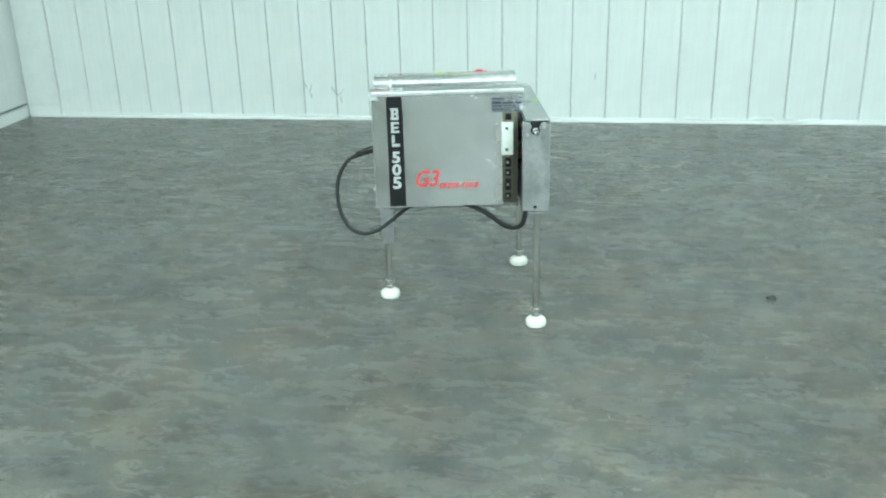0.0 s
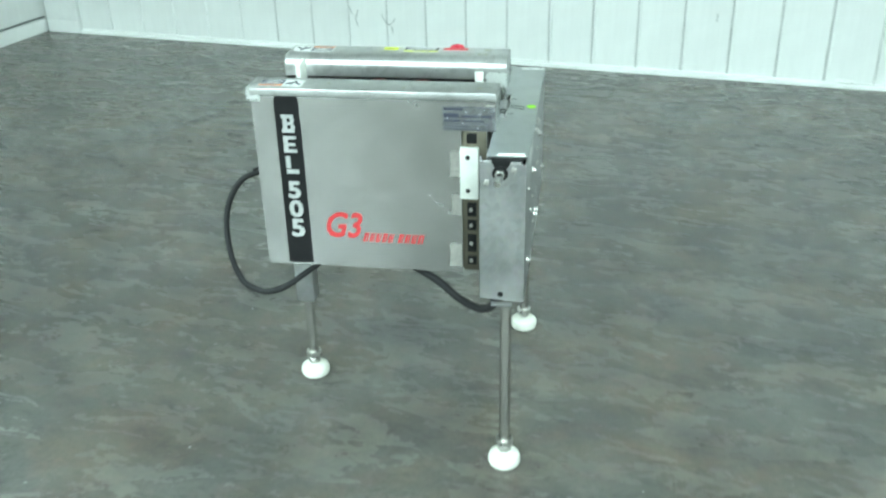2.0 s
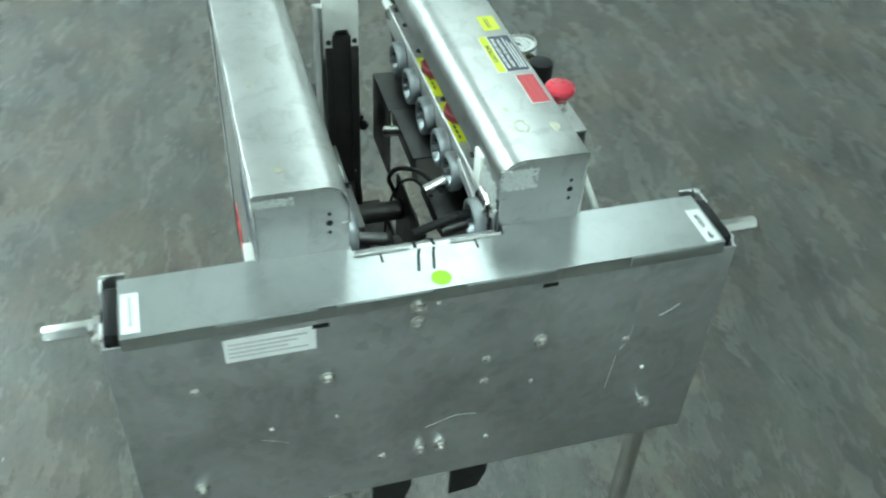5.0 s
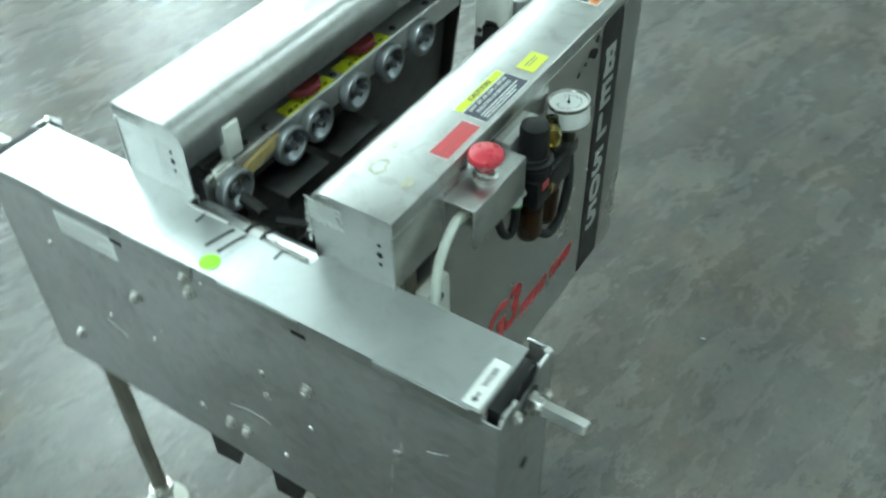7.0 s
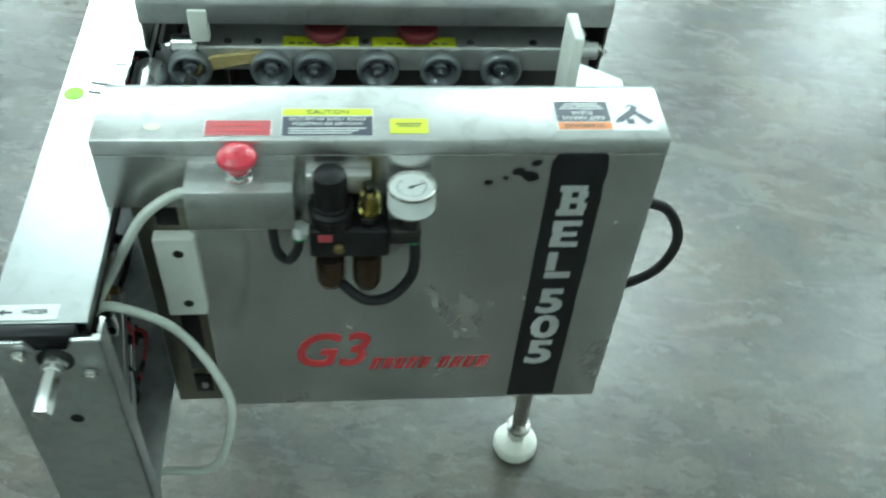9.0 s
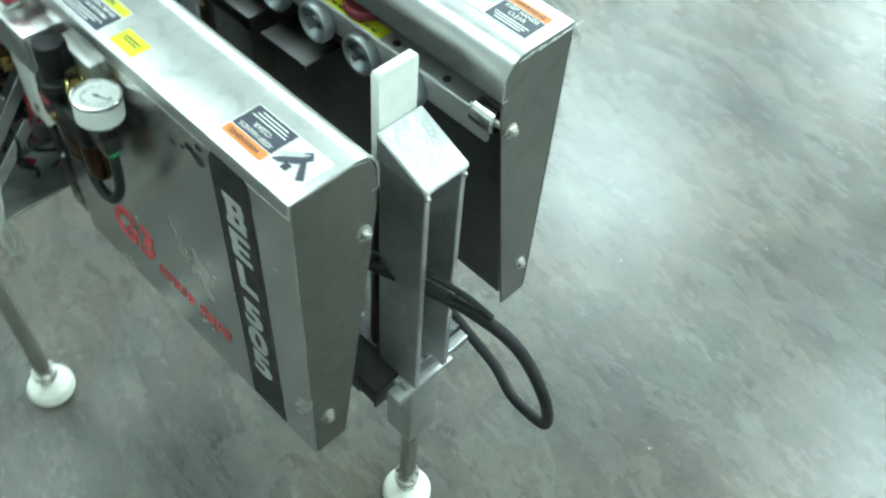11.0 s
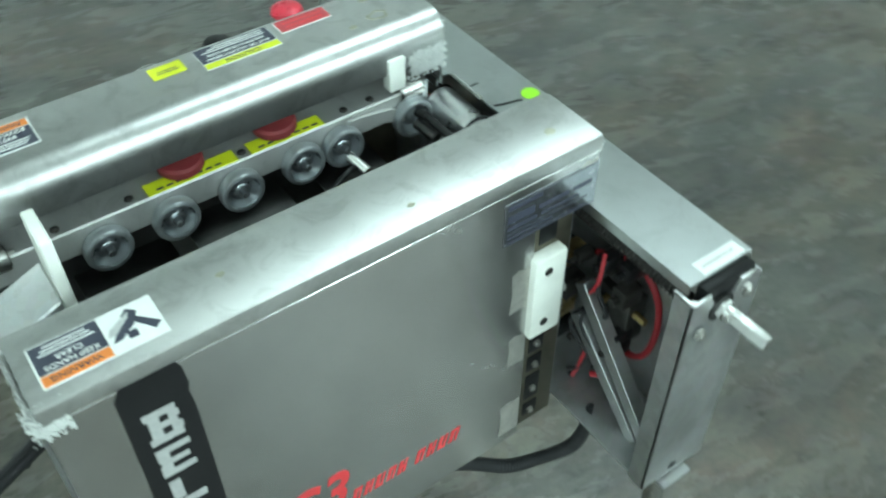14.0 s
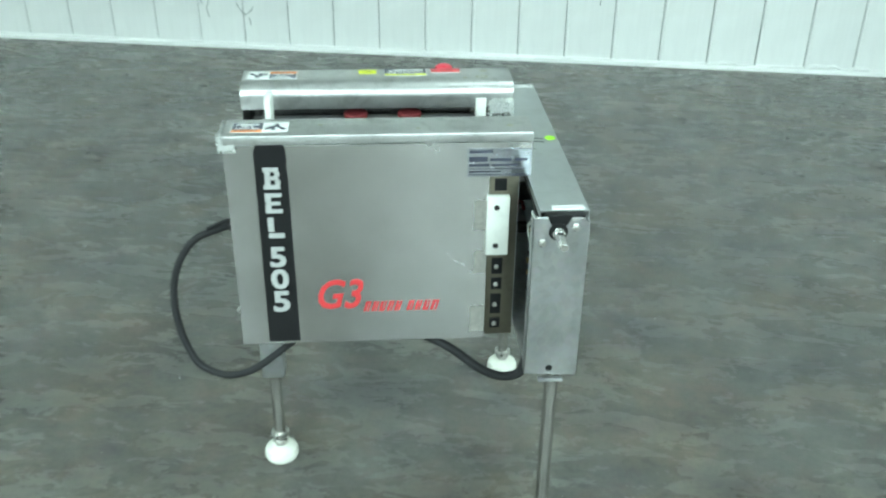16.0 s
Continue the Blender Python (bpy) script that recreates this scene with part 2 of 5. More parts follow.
M_RED_HOSE = plain("red_hose", (0.36, 0.020, 0.028), 0.35, 0, 0.3, 60)
M_YELLOW = plain("yellow_label", (0.66, 0.72, 0.02), 0.42, 0, 0.15, 60)
M_LIME = plain("lime_dot", (0.34, 0.80, 0.02), 0.45, 0, 0.08, 60)
M_ORANGE = plain("orange_print", (0.80, 0.24, 0.05), 0.45, 0, 0.15, 60)
M_PAPER = plain("white_label", (0.80, 0.82, 0.80), 0.4, 0, 0.1, 50)
M_INK = plain("dark_print", (0.045, 0.05, 0.075), 0.45, 0, 0.3, 90)
M_SILVER = plain("silver_print", (0.56, 0.57, 0.56), 0.4, 0.3, 0.3, 120)
M_NAME = plain("anodised_name_plate", (0.48, 0.50, 0.54), 0.22, 0.95, 0.3, 60)
M_HOSE = plain("translucent_hose", (0.62, 0.66, 0.60), 0.35, 0, 0.2, 60)
M_AMBER = clear_glass("amber_bowl", (0.42, 0.20, 0.05), 0.08)
M_BOWL_OIL = plain("brown_oil", (0.10, 0.045, 0.012), 0.3, 0, 0.4, 40)
M_SIGHT = clear_glass("yellow_sight_dome", (0.85, 0.78, 0.25), 0.06)
for dull in (M_BLACK, M_BLACK_FILM, M_RUBBER):
    dull.node_tree.nodes["Principled BSDF"].inputs["Specular IOR Level"].default_value = 0.22
M_GLASS = clear_glass("gauge_glass", (1, 1, 1), 0.02)
M_FILM = clear_glass("stretch_film", (0.93, 0.95, 0.93), 0.30)
M_FILM.node_tree.nodes["Principled BSDF"].inputs["Transmission Weight"].default_value = 0.6
M_BRASS = plain("brass_fitting", (0.55, 0.40, 0.18), 0.3, 1.0, 0.4, 60)
M_RUST = plain("black_squiggle_rubber", (0.02, 0.02, 0.02), 0.6)
M_FIXTURE = plain("white_lamp_housing", (0.8, 0.8, 0.8), 0.4, 0, 0.1)


# ---- mesh helpers ----
def join(bm, other, m=None, index=0):
    """Adds another bmesh to bm, moved by m, with a material index."""
    me = bpy.data.meshes.new("tmp")
    if m is not None:
        bmesh.ops.transform(other, matrix=m, verts=other.verts)
    if index:
        for f in other.faces:
            f.material_index = index
    other.to_mesh(me)
    other.free()
    bm.from_mesh(me)
    bpy.data.meshes.remove(me)
    return bm


def block(x0, x1, y0, y1, z0, z1, bevel=0.0, seg=2):
    bm = bmesh.new()
    bmesh.ops.create_cube(bm, size=1)
    for v in bm.verts:
        v.co = Vector((x0 + (v.co.x + .5) * (x1 - x0), y0 + (v.co.y + .5) * (y1 - y0), z0 + (v.co.z + .5) * (z1 - z0)))
    if bevel:
        bmesh.ops.bevel(bm, geom=bm.edges[:], offset=bevel, segments=seg, affect="EDGES", profile=0.5)
    return bm


def lathe(profile, seg=24, cap=True):
    """A body of revolution about z from (radius, height) pairs."""
    bm = bmesh.new()
    rings = []
    for r, z in profile:
        rings.append([bm.verts.new((r * math.cos(2 * math.pi * i / seg), r * math.sin(2 * math.pi * i / seg), z)) for i in range(seg)])
    for a, b in zip(rings, rings[1:]):
        for i in range(seg):
            j = (i + 1) % seg
            bm.faces.new((a[i], a[j], b[j], b[i]))
    if cap:
        bm.faces.new(rings[0][::-1])
        bm.faces.new(rings[-1])
    bmesh.ops.recalc_face_normals(bm, faces=bm.faces[:])
    return bm


def rod(p, q, r, seg=16, chamfer=0.0):
    p, q = Vector(p), Vector(q)
    n = (q - p).length
    c = chamfer or min(r * 0.12, n * 0.1)
    bm = lathe([(r - c, 0), (r, c), (r, n - c), (r - c, n)], seg)
    bmesh.ops.transform(bm, matrix=Matrix.Translation(p) @ (q - p).to_track_quat("Z", "Y").to_matrix().to_4x4(), verts=bm.verts)
    return bm


def prism(points, thick, m=None, bevel=0.0):
    """A flat polygon in its local x, y, thick along z, moved by m."""
    bm = bmesh.new()
    lo = [bm.verts.new((x, y, 0)) for x, y in points]
    hi = [bm.verts.new((x, y, thick)) for x, y in points]
    bm.faces.new(lo[::-1])
    bm.faces.new(hi)
    for i in range(len(points)):
        j = (i + 1) % len(points)
        bm.faces.new((lo[i], lo[j], hi[j], hi[i]))
    bmesh.ops.recalc_face_normals(bm, faces=bm.faces[:])
    if bevel:
        bmesh.ops.bevel(bm, geom=bm.edges[:], offset=bevel, segments=1, affect="EDGES")
    if m is not None:
        bmesh.ops.transform(bm, matrix=m, verts=bm.verts)
        bmesh.ops.recalc_face_normals(bm, faces=bm.faces[:])
    return bm


def smooth_line(pts, steps=8):
    pts = [Vector(p) for p in pts]
    ext = [2 * pts[0] - pts[1], *pts, 2 * pts[-1] - pts[-2]]
    out = []
    for i in range(1, len(ext) - 2):
        a, b, c, d = ext[i - 1:i + 3]
        for s in range(steps):
            t = s / steps
            out.append(0.5 * (2 * b + (c - a) * t + (2 * a - 5 * b + 4 * c - d) * t * t + (3 * b - a - 3 * c + d) * t ** 3))
    return out + [pts[-1]]


def tube(pts, r, seg=10, steps=8, ribs=0.0):
    line = smooth_line(pts, steps)
    bm = bmesh.new()
    rings, up = [], Vector((0.31, 0.17, 0.93)).normalized()
    for i, p in enumerate(line):
        t = (line[min(i + 1, len(line) - 1)] - line[max(i - 1, 0)]).normalized()
        up = (up - t * up.dot(t)).normalized()
        side = t.cross(up)
        rr = r * (1 + (ribs if i % 2 else -ribs))
        rings.append([bm.verts.new(p + rr * (math.cos(2 * math.pi * k / seg) * up + math.sin(2 * math.pi * k / seg) * side)) for k in range(seg)])
    for a, b in zip(rings, rings[1:]):
        for i in range(seg):
            j = (i + 1) % seg
            bm.faces.new((a[i], a[j], b[j], b[i]))
    bm.faces.new(rings[0][::-1])
    bm.faces.new(rings[-1])
    bmesh.ops.recalc_face_normals(bm, faces=bm.faces[:])
    return bm


def part(name, bm, mats, parent=None, label="", angle=32):
    me = bpy.data.meshes.new(name)
    bm.to_mesh(me)
    bm.free()
    for m in mats if isinstance(mats, (list, tuple)) else [mats]:
        me.materials.append(m)
    me.shade_smooth()
    me.set_sharp_from_angle(angle=radians(angle))
    ob = new(name, me)
    ob.parent = parent
    if label:
        ob["label"] = label
    return ob


def again(ob, m, parent=None):
    """One more object on the same mesh, moved by m."""
    o = new(ob.name.split(".")[0], ob.data)
    o.parent = parent if parent else ob.parent
    o.matrix_basis = m
    return o


def letters(body, height, shear=0.0, squeeze=1.0, thick=0.0004, bold=0.0):
    """Writing in the built-in font as a bmesh, centred, in its local x, y."""
    cu = bpy.data.curves.new("writing", "FONT")
    cu.body, cu.size, cu.extrude, cu.shear, cu.resolution_u = body, height * 1.38, thick, shear, 3
    cu.align_x, cu.align_y, cu.offset = "CENTER", "CENTER", bold
    ob = new("writing", cu)
    me = bpy.data.meshes.new_from_object(ob.evaluated_get(bpy.context.evaluated_depsgraph_get()))
    bm = bmesh.new()
    bm.from_mesh(me)
    bmesh.ops.transform(bm, matrix=Matrix.Diagonal((squeeze, 1, 1, 1)), verts=bm.verts)
    bpy.data.objects.remove(ob)
    bpy.data.curves.remove(cu)
    bpy.data.meshes.remove(me)
    return bm


def slab(u0, u1, v0, v1, z, thick, index, bm, slant=0.0):
    """A thin rectangle of a label, with a material index."""
    pts = [(u0 + slant * v0, v0), (u1 + slant * v0, v0), (u1 + slant * v1, v1), (u0 + slant * v1, v1)]
    join(bm, prism(pts, thick, Matrix.Translation((0, 0, z))), None, index)


def write(bm, body, u, v, height, index, z, squeeze=1.0):
    join(bm, letters(body, height, 0, squeeze), Matrix.Translation((u, v, z)), index)


# ---- the hall ----
def tagged_structure(ob, label, category):
    return tagged(ob, label, category, kind="structure")


floor = part("floor", block(-0.3, 15, -17, 0.3, -0.2, 0), M_FLOOR)
floor.matrix_world = ROOM
tagged_structure(floor, "worn grey-green sealed concrete floor, mottled and scuffed", "floor")

WEST = pose(-0.035, 0, 0, 0, 0, -1.0)
wall_n = part("wall_north", block(-0.3, 15, 0.012, 0.25, 0, HEIGHT), M_TRIM)
wall_n.matrix_world = ROOM
tagged_structure(wall_n, "white ribbed metal liner panel wall above the concrete floor", "wall")
wall_w = part("wall_west", block(-0.25, -0.012, -17, 0.012, 0, HEIGHT), M_WALL)
wall_w.matrix_world = ROOM @ WEST
tagged_structure(wall_w, "plain white wall with a white kick board", "wall")
# unseen far walls, kept grey so the steel reflects less light
wall_e = part("wall_east", block(15, 15.25, -17, 0.25, 0, HEIGHT), M_FAR)
wall_e.matrix_world = ROOM
tagged_structure(wall_e, "plain unseen wall closing the hall, grey to darken reflections", "wall")
wall_s = part("wall_south", block(-0.25, 15.25, -17.25, -17, 0, HEIGHT), M_FAR)
wall_s.matrix_world = ROOM
tagged_structure(wall_s, "plain unseen wall closing the hall, grey to darken reflections", "wall")
ceil = part("ceiling", block(-0.25, 15.25, -17.25, 0.25, HEIGHT, HEIGHT + 0.2), M_CEIL)
ceil.matrix_world = ROOM
tagged_structure(ceil, "plain white ceiling of the hall", "ceiling")

# kick board along the west wall: upright board with a sloping ledge
kick = part("baseboard", prism([(0, 0), (0.018, 0), (0.018, 0.088), (0.014, 0.096), (0, 0.105)], 16.9,
                               Matrix(((1, 0, 0, -0.012), (0, 0, -1, -0.03), (0, 1, 0, 0), (0, 0, 0, 1)))), M_TRIM)
kick.matrix_world = ROOM @ WEST
ledge = part("trim", block(-0.012, 0.010, -16.93, -0.03, 0.106, 0.116, 0.002), M_SEAM)
ledge.matrix_world = ROOM @ WEST
tagged_structure(ledge, "thin grey ledge over the kick board", "trim")
tagged_structure(kick, "white painted kick board with a sloping ledge", "baseboard")
post = part("corner_trim", join(join(block(-0.012, 0.27, -0.03, 0.012, 0.006, HEIGHT, 0.003),
                                     block(-0.012, 0.275, -0.034, 0.0, 0.0, 0.09, 0.003)),
                                rod((0.235, -0.034, 0.115), (0.235, -0.042, 0.115), 0.008, 10)), M_TRIM)
post.matrix_world = ROOM
tagged_structure(post, "wide white corner trim board with a dented foot", "trim")
sill = part("base_trim", prism([(0, 0), (0.03, 0), (0.028, 0.022), (0.004, 0.03), (0, 0.03)], 14.7,
                               Matrix(((0, 0, 1, 0.272), (-1, 0, 0, 0.004), (0, 1, 0, 0), (0, 0, 0, 1)))), M_TRIM)
sill.matrix_world = ROOM
tagged_structure(sill, "white metal base trim, bent in places", "trim")


# ---- the machine ----
YC, OUT, INN, TOP = -0.0065, 0.2075, 0.0925, 1.019
machine = new("case_sealer")
tagged(machine, "stainless steel case taping machine on three legs with white feet", "packaging machine")


def bolt_mesh(r=0.0075, h=0.006, washer=0.0):
    bm = bmesh.new()
    if washer:
        join(bm, lathe([(washer, 0), (washer, 0.0018), (washer * 0.9, 0.0022)], 18))
    join(bm, lathe([(r * 0.95, 0.0015), (r, 0.0025), (r, h - 0.001), (r * 0.8, h)], 6))
    join(bm, lathe([(r * 0.55, h - 0.0005), (r * 0.5, h + 0.0025)], 12))
    return bm


def stud_screw(r=0.006):
    bm = lathe([(r, 0), (r * 0.95, 0.0018), (r * 0.6, 0.0034), (r * 0.2, 0.004)], 14)
    return bm


def facing(p, n):
    """The pose at p with local z along n."""
    return Matrix.Translation(p) @ Vector(n).to_track_quat("Z", "Y").to_matrix().to_4x4()


def guard_section(s):
    """The bent top sheet's section as (y, z): outer edge, top, round nose, inner lip."""
    outer = [(OUT, TOP - 0.02), (OUT, TOP - 0.004), (OUT - 0.0012, TOP - 0.0012), (OUT - 0.004, TOP)]
    r = 0.030
    nose = [(INN + r + r * math.cos(a), TOP - r + r * math.sin(a)) for a in [radians(90 + 90 * i / 7) for i in range(8)]]
    line = outer + nose + [(INN, 0.962), (INN + 0.010, 0.960)]
    inner = []
    for i, (y, z) in enumerate(line):
        a, b = line[max(i - 1, 0)], line[min(i + 1, len(line) - 1)]
        d = Vector((b[0] - a[0], b[1] - a[1])).normalized()
        inner.append((y - d.y * 0.0025, z + d.x * 0.0025))
    ring = line + inner[::-1]
    return [(YC + s * y, z) for y, z in ring]


def guard(s, name, label):
    """One long cover: s = -1 carries the name plate, s = 1 the air set."""
    top = prism(guard_section(s), 0.630, Matrix(((0, 0, 1, -0.315), (1, 0, 0, 0), (0, 1, 0, 0), (0, 0, 0, 1))))
    cover = part("guard_cover", top, M_STEEL_X, machine, label, 40)
    y_out = YC + s * OUT
    y_in = YC + s * (OUT - 0.0025)
    a, b = min(y_out, y_in), max(y_out, y_in)
    side = prism([(-0.315, 0.517), (0.228, 0.517), (0.228, 0.920), (0.315, 0.920), (0.315, TOP - 0.0215), (-0.315, TOP - 0.0215)],
                 b - a, Matrix(((1, 0, 0, 0), (0, 0, 1, a), (0, 1, 0, 0), (0, 0, 0, 1))), 0.0006)
    panel = part("side_panel", side, M_STEEL_Z, machine, "brushed stainless side panel with red print and black decal")
    # tapered end sheet at the tail, small rectangular one over the drive housing
    pts = [(OUT - 0.003, 0.517), (OUT - 0.003, TOP - 0.0035), (INN + 0.034, TOP - 0.0035), (INN + 0.012, TOP - 0.011),
           (INN + 0.003, TOP - 0.032), (INN + 0.003, 0.935), (OUT - 0.052, 0.517)]
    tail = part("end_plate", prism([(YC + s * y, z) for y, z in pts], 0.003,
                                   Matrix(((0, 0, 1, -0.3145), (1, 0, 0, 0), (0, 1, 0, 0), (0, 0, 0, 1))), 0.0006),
                M_STEEL_PLATE, cover, "darker stainless tapered end plate with two bolts")
    pts = [(OUT - 0.003, 0.912), (OUT - 0.003, TOP - 0.0035), (INN + 0.034, TOP - 0.0035), (INN + 0.012, TOP - 0.011),
           (INN + 0.003, TOP - 0.032), (INN + 0.003, 0.912)]
    part("end_plate", prism([(YC + s * y, z) for y, z in pts], 0.003,
                            Matrix(((0, 0, 1, 0.3105), (1, 0, 0, 0), (0, 1, 0, 0), (0, 0, 0, 1))), 0.0006), M_STEEL_X, cover)
    first = part("bolt", bolt_mesh(0.0085, 0.007, 0.011), M_BOLT, cover)
    first.matrix_basis = facing((-0.3147, YC + s * 0.116, 0.906), (-1, 0, 0))
    again(first, facing((-0.3147, YC + s * 0.184, 0.594), (-1, 0, 0)))
    dark = part("screw_hole", join(join(lathe([(0.004, 0), (0.004, 0.0006)], 12), lathe([(0.0025, 0), (0.0025, 0.0006)], 10), Matrix.Translation((0, 0.014, 0))),
                                   lathe([(0.0025, 0), (0.0025, 0.0006)], 10), Matrix.Translation((0, -0.014, 0))), M_BLACK, cover)
    dark.matrix_basis = facing((0.3136, YC + s * (0.118 if s < 0 else 0.188), 0.964), (1, 0, 0))
    return cover, panel


cover_f, panel_f = guard(-1, "front", "brushed stainless guard cover with rounded nose and warning label")
cover_b, panel_b = guard(1, "back", "brushed stainless guard cover with caution, red and yellow labels")


def warning_label(u, v, turn, cover):
    """White, black and orange safety label with a hazard picture, 115 x 52 mm."""
    bm = bmesh.new()
    slab(-0.0575, 0.0575, -0.026, 0.026, -0.0003, 0.0009, 0, bm)
    slab(-0.006, 0.0555, 0.012, 0.0245, 0.0006, 0.0003, 1, bm)
    slab(-0.006, 0.0555, -0.0245, 0.0105, 0.0006, 0.0003, 2, bm)
    write(bm, "WARNING", 0.026, 0.018, 0.0062, 2, 0.0010, 1.1)
    write(bm, "KEEP HA" + "NDS", 0.025, 0.005, 0.0062, 0, 0.0010, 0.98)
    write(bm, "CLEAR", 0.025, -0.004, 0.0062, 0, 0.0010)
    for k in range(3):
        slab(-0.001 + 0.003 * k, 0.05 - 0.003 * k, -0.0125 - 0.0042 * k, -0.0108 - 0.0042 * k, 0.0009, 0.0003, 0, bm)
    # pinch picture: wedge blade, open palm bar and arrow
    join(bm, prism([(-0.055, 0.010), (-0.048, 0.016), (-0.026, -0.014), (-0.033, -0.021), (-0.041, -0.014), (-0.038, -0.008)], 0.0004), Matrix.Translation((0, 0, 0.0006)), 2)
    join(bm, prism([(-0.034, -0.017), (-0.012, -0.004), (-0.008, 0.004), (-0.017, 0.004), (-0.030, -0.008)], 0.0004), Matrix.Translation((0, 0, 0.0008)), 3)
    join(bm, prism([(-0.036, -0.014), (-0.014, 0.006), (-0.010, 0.013), (-0.018, 0.012), (-0.034, 0.000)], 0.0004), Matrix.Translation((0, 0, 0.0010)), 2)
    join(bm, block(-0.033, -0.024, 0.006, 0.015, 0.0006, 0.0010), None, 2)
    ob = part("warning_label", bm, [M_PAPER, M_ORANGE, M_INK, M_SILVER], cover, "white, black and orange warning label")
    ob.matrix_basis = pose(u, v, TOP, 0, 0, turn)


warning_label(-0.2465, 0.160, 0, cover_b)
warning_label(-0.2425, -0.170, 180, cover_f)

bm = bmesh.new()
slab(-0.05, 0.05, -0.0235, 0.0235, -0.0003, 0.0009, 0, bm)
slab(-0.049, 0.049, 0.0115, 0.0225, 0.0006, 0.0003, 1, bm)
slab(-0.049, 0.049, -0.0225, 0.0095, 0.0006, 0.0003, 2, bm)
write(bm, "CAUTION", 0, 0.017, 0.0068, 2, 0.0010, 1.1)
write(bm, "SHUT OFF AIR SUPPLY BEFORE", 0, 0.0045, 0.0047, 0, 0.0010, 0.95)
write(bm, "ADJUSTING OR SERVICING", 0, -0.0035, 0.0047, 0, 0.0010, 0.98)
for k in range(3):
    slab(-0.042, 0.042 - 0.008 * k, -0.0115 - 0.004 * k, -0.010 - 0.004 * k, 0.0009, 0.0003, 0, bm)
ob = part("caution_label", bm, [M_PAPER, M_YELLOW, M_INK], cover_b, "black and yellow caution label")
ob.matrix_basis = pose(0.065, 0.1715, TOP, 0, 0, 180)
bm = bmesh.new()
slab(-0.036, 0.036, -0.0135, 0.0135, -0.0003, 0.0009, 0, bm)
slab(-0.035, 0.035, -0.0125, 0.0125, 0.0006, 0.0003, 1, bm)
for k, wd in enumerate((0.026, 0.028)):
    for j in range(9):
        slab(-wd + j * 2 * wd / 9, -wd + (j + 0.72) * 2 * wd / 9, 0.0025 - 0.009 * k, 0.0065 - 0.009 * k, 0.0009, 0.0003, 2, bm)
ob = part("red_label", bm, [M_PAPER, M_RED_LABEL, M_RED_INK], cover_b, "red emergency stop label")
ob.matrix_basis = pose(0.161, 0.181, TOP, 0, 0, 180)
bm = bmesh.new()
slab(-0.021, 0.021, -0.0125, 0.0125, -0.0003, 0.0009, 0, bm)
slab(-0.014, 0.014, 0.003, 0.0045, 0.0006, 0.0003, 1, bm)
slab(-0.012, 0.012, -0.001, 0.0002, 0.0006, 0.0003, 1, bm)
ob = part("yellow_label", bm, [M_YELLOW, M_INK], cover_b, "small plain yellow label")
ob.matrix_basis = pose(-0.024, 0.178, TOP, 0, 0, 180)


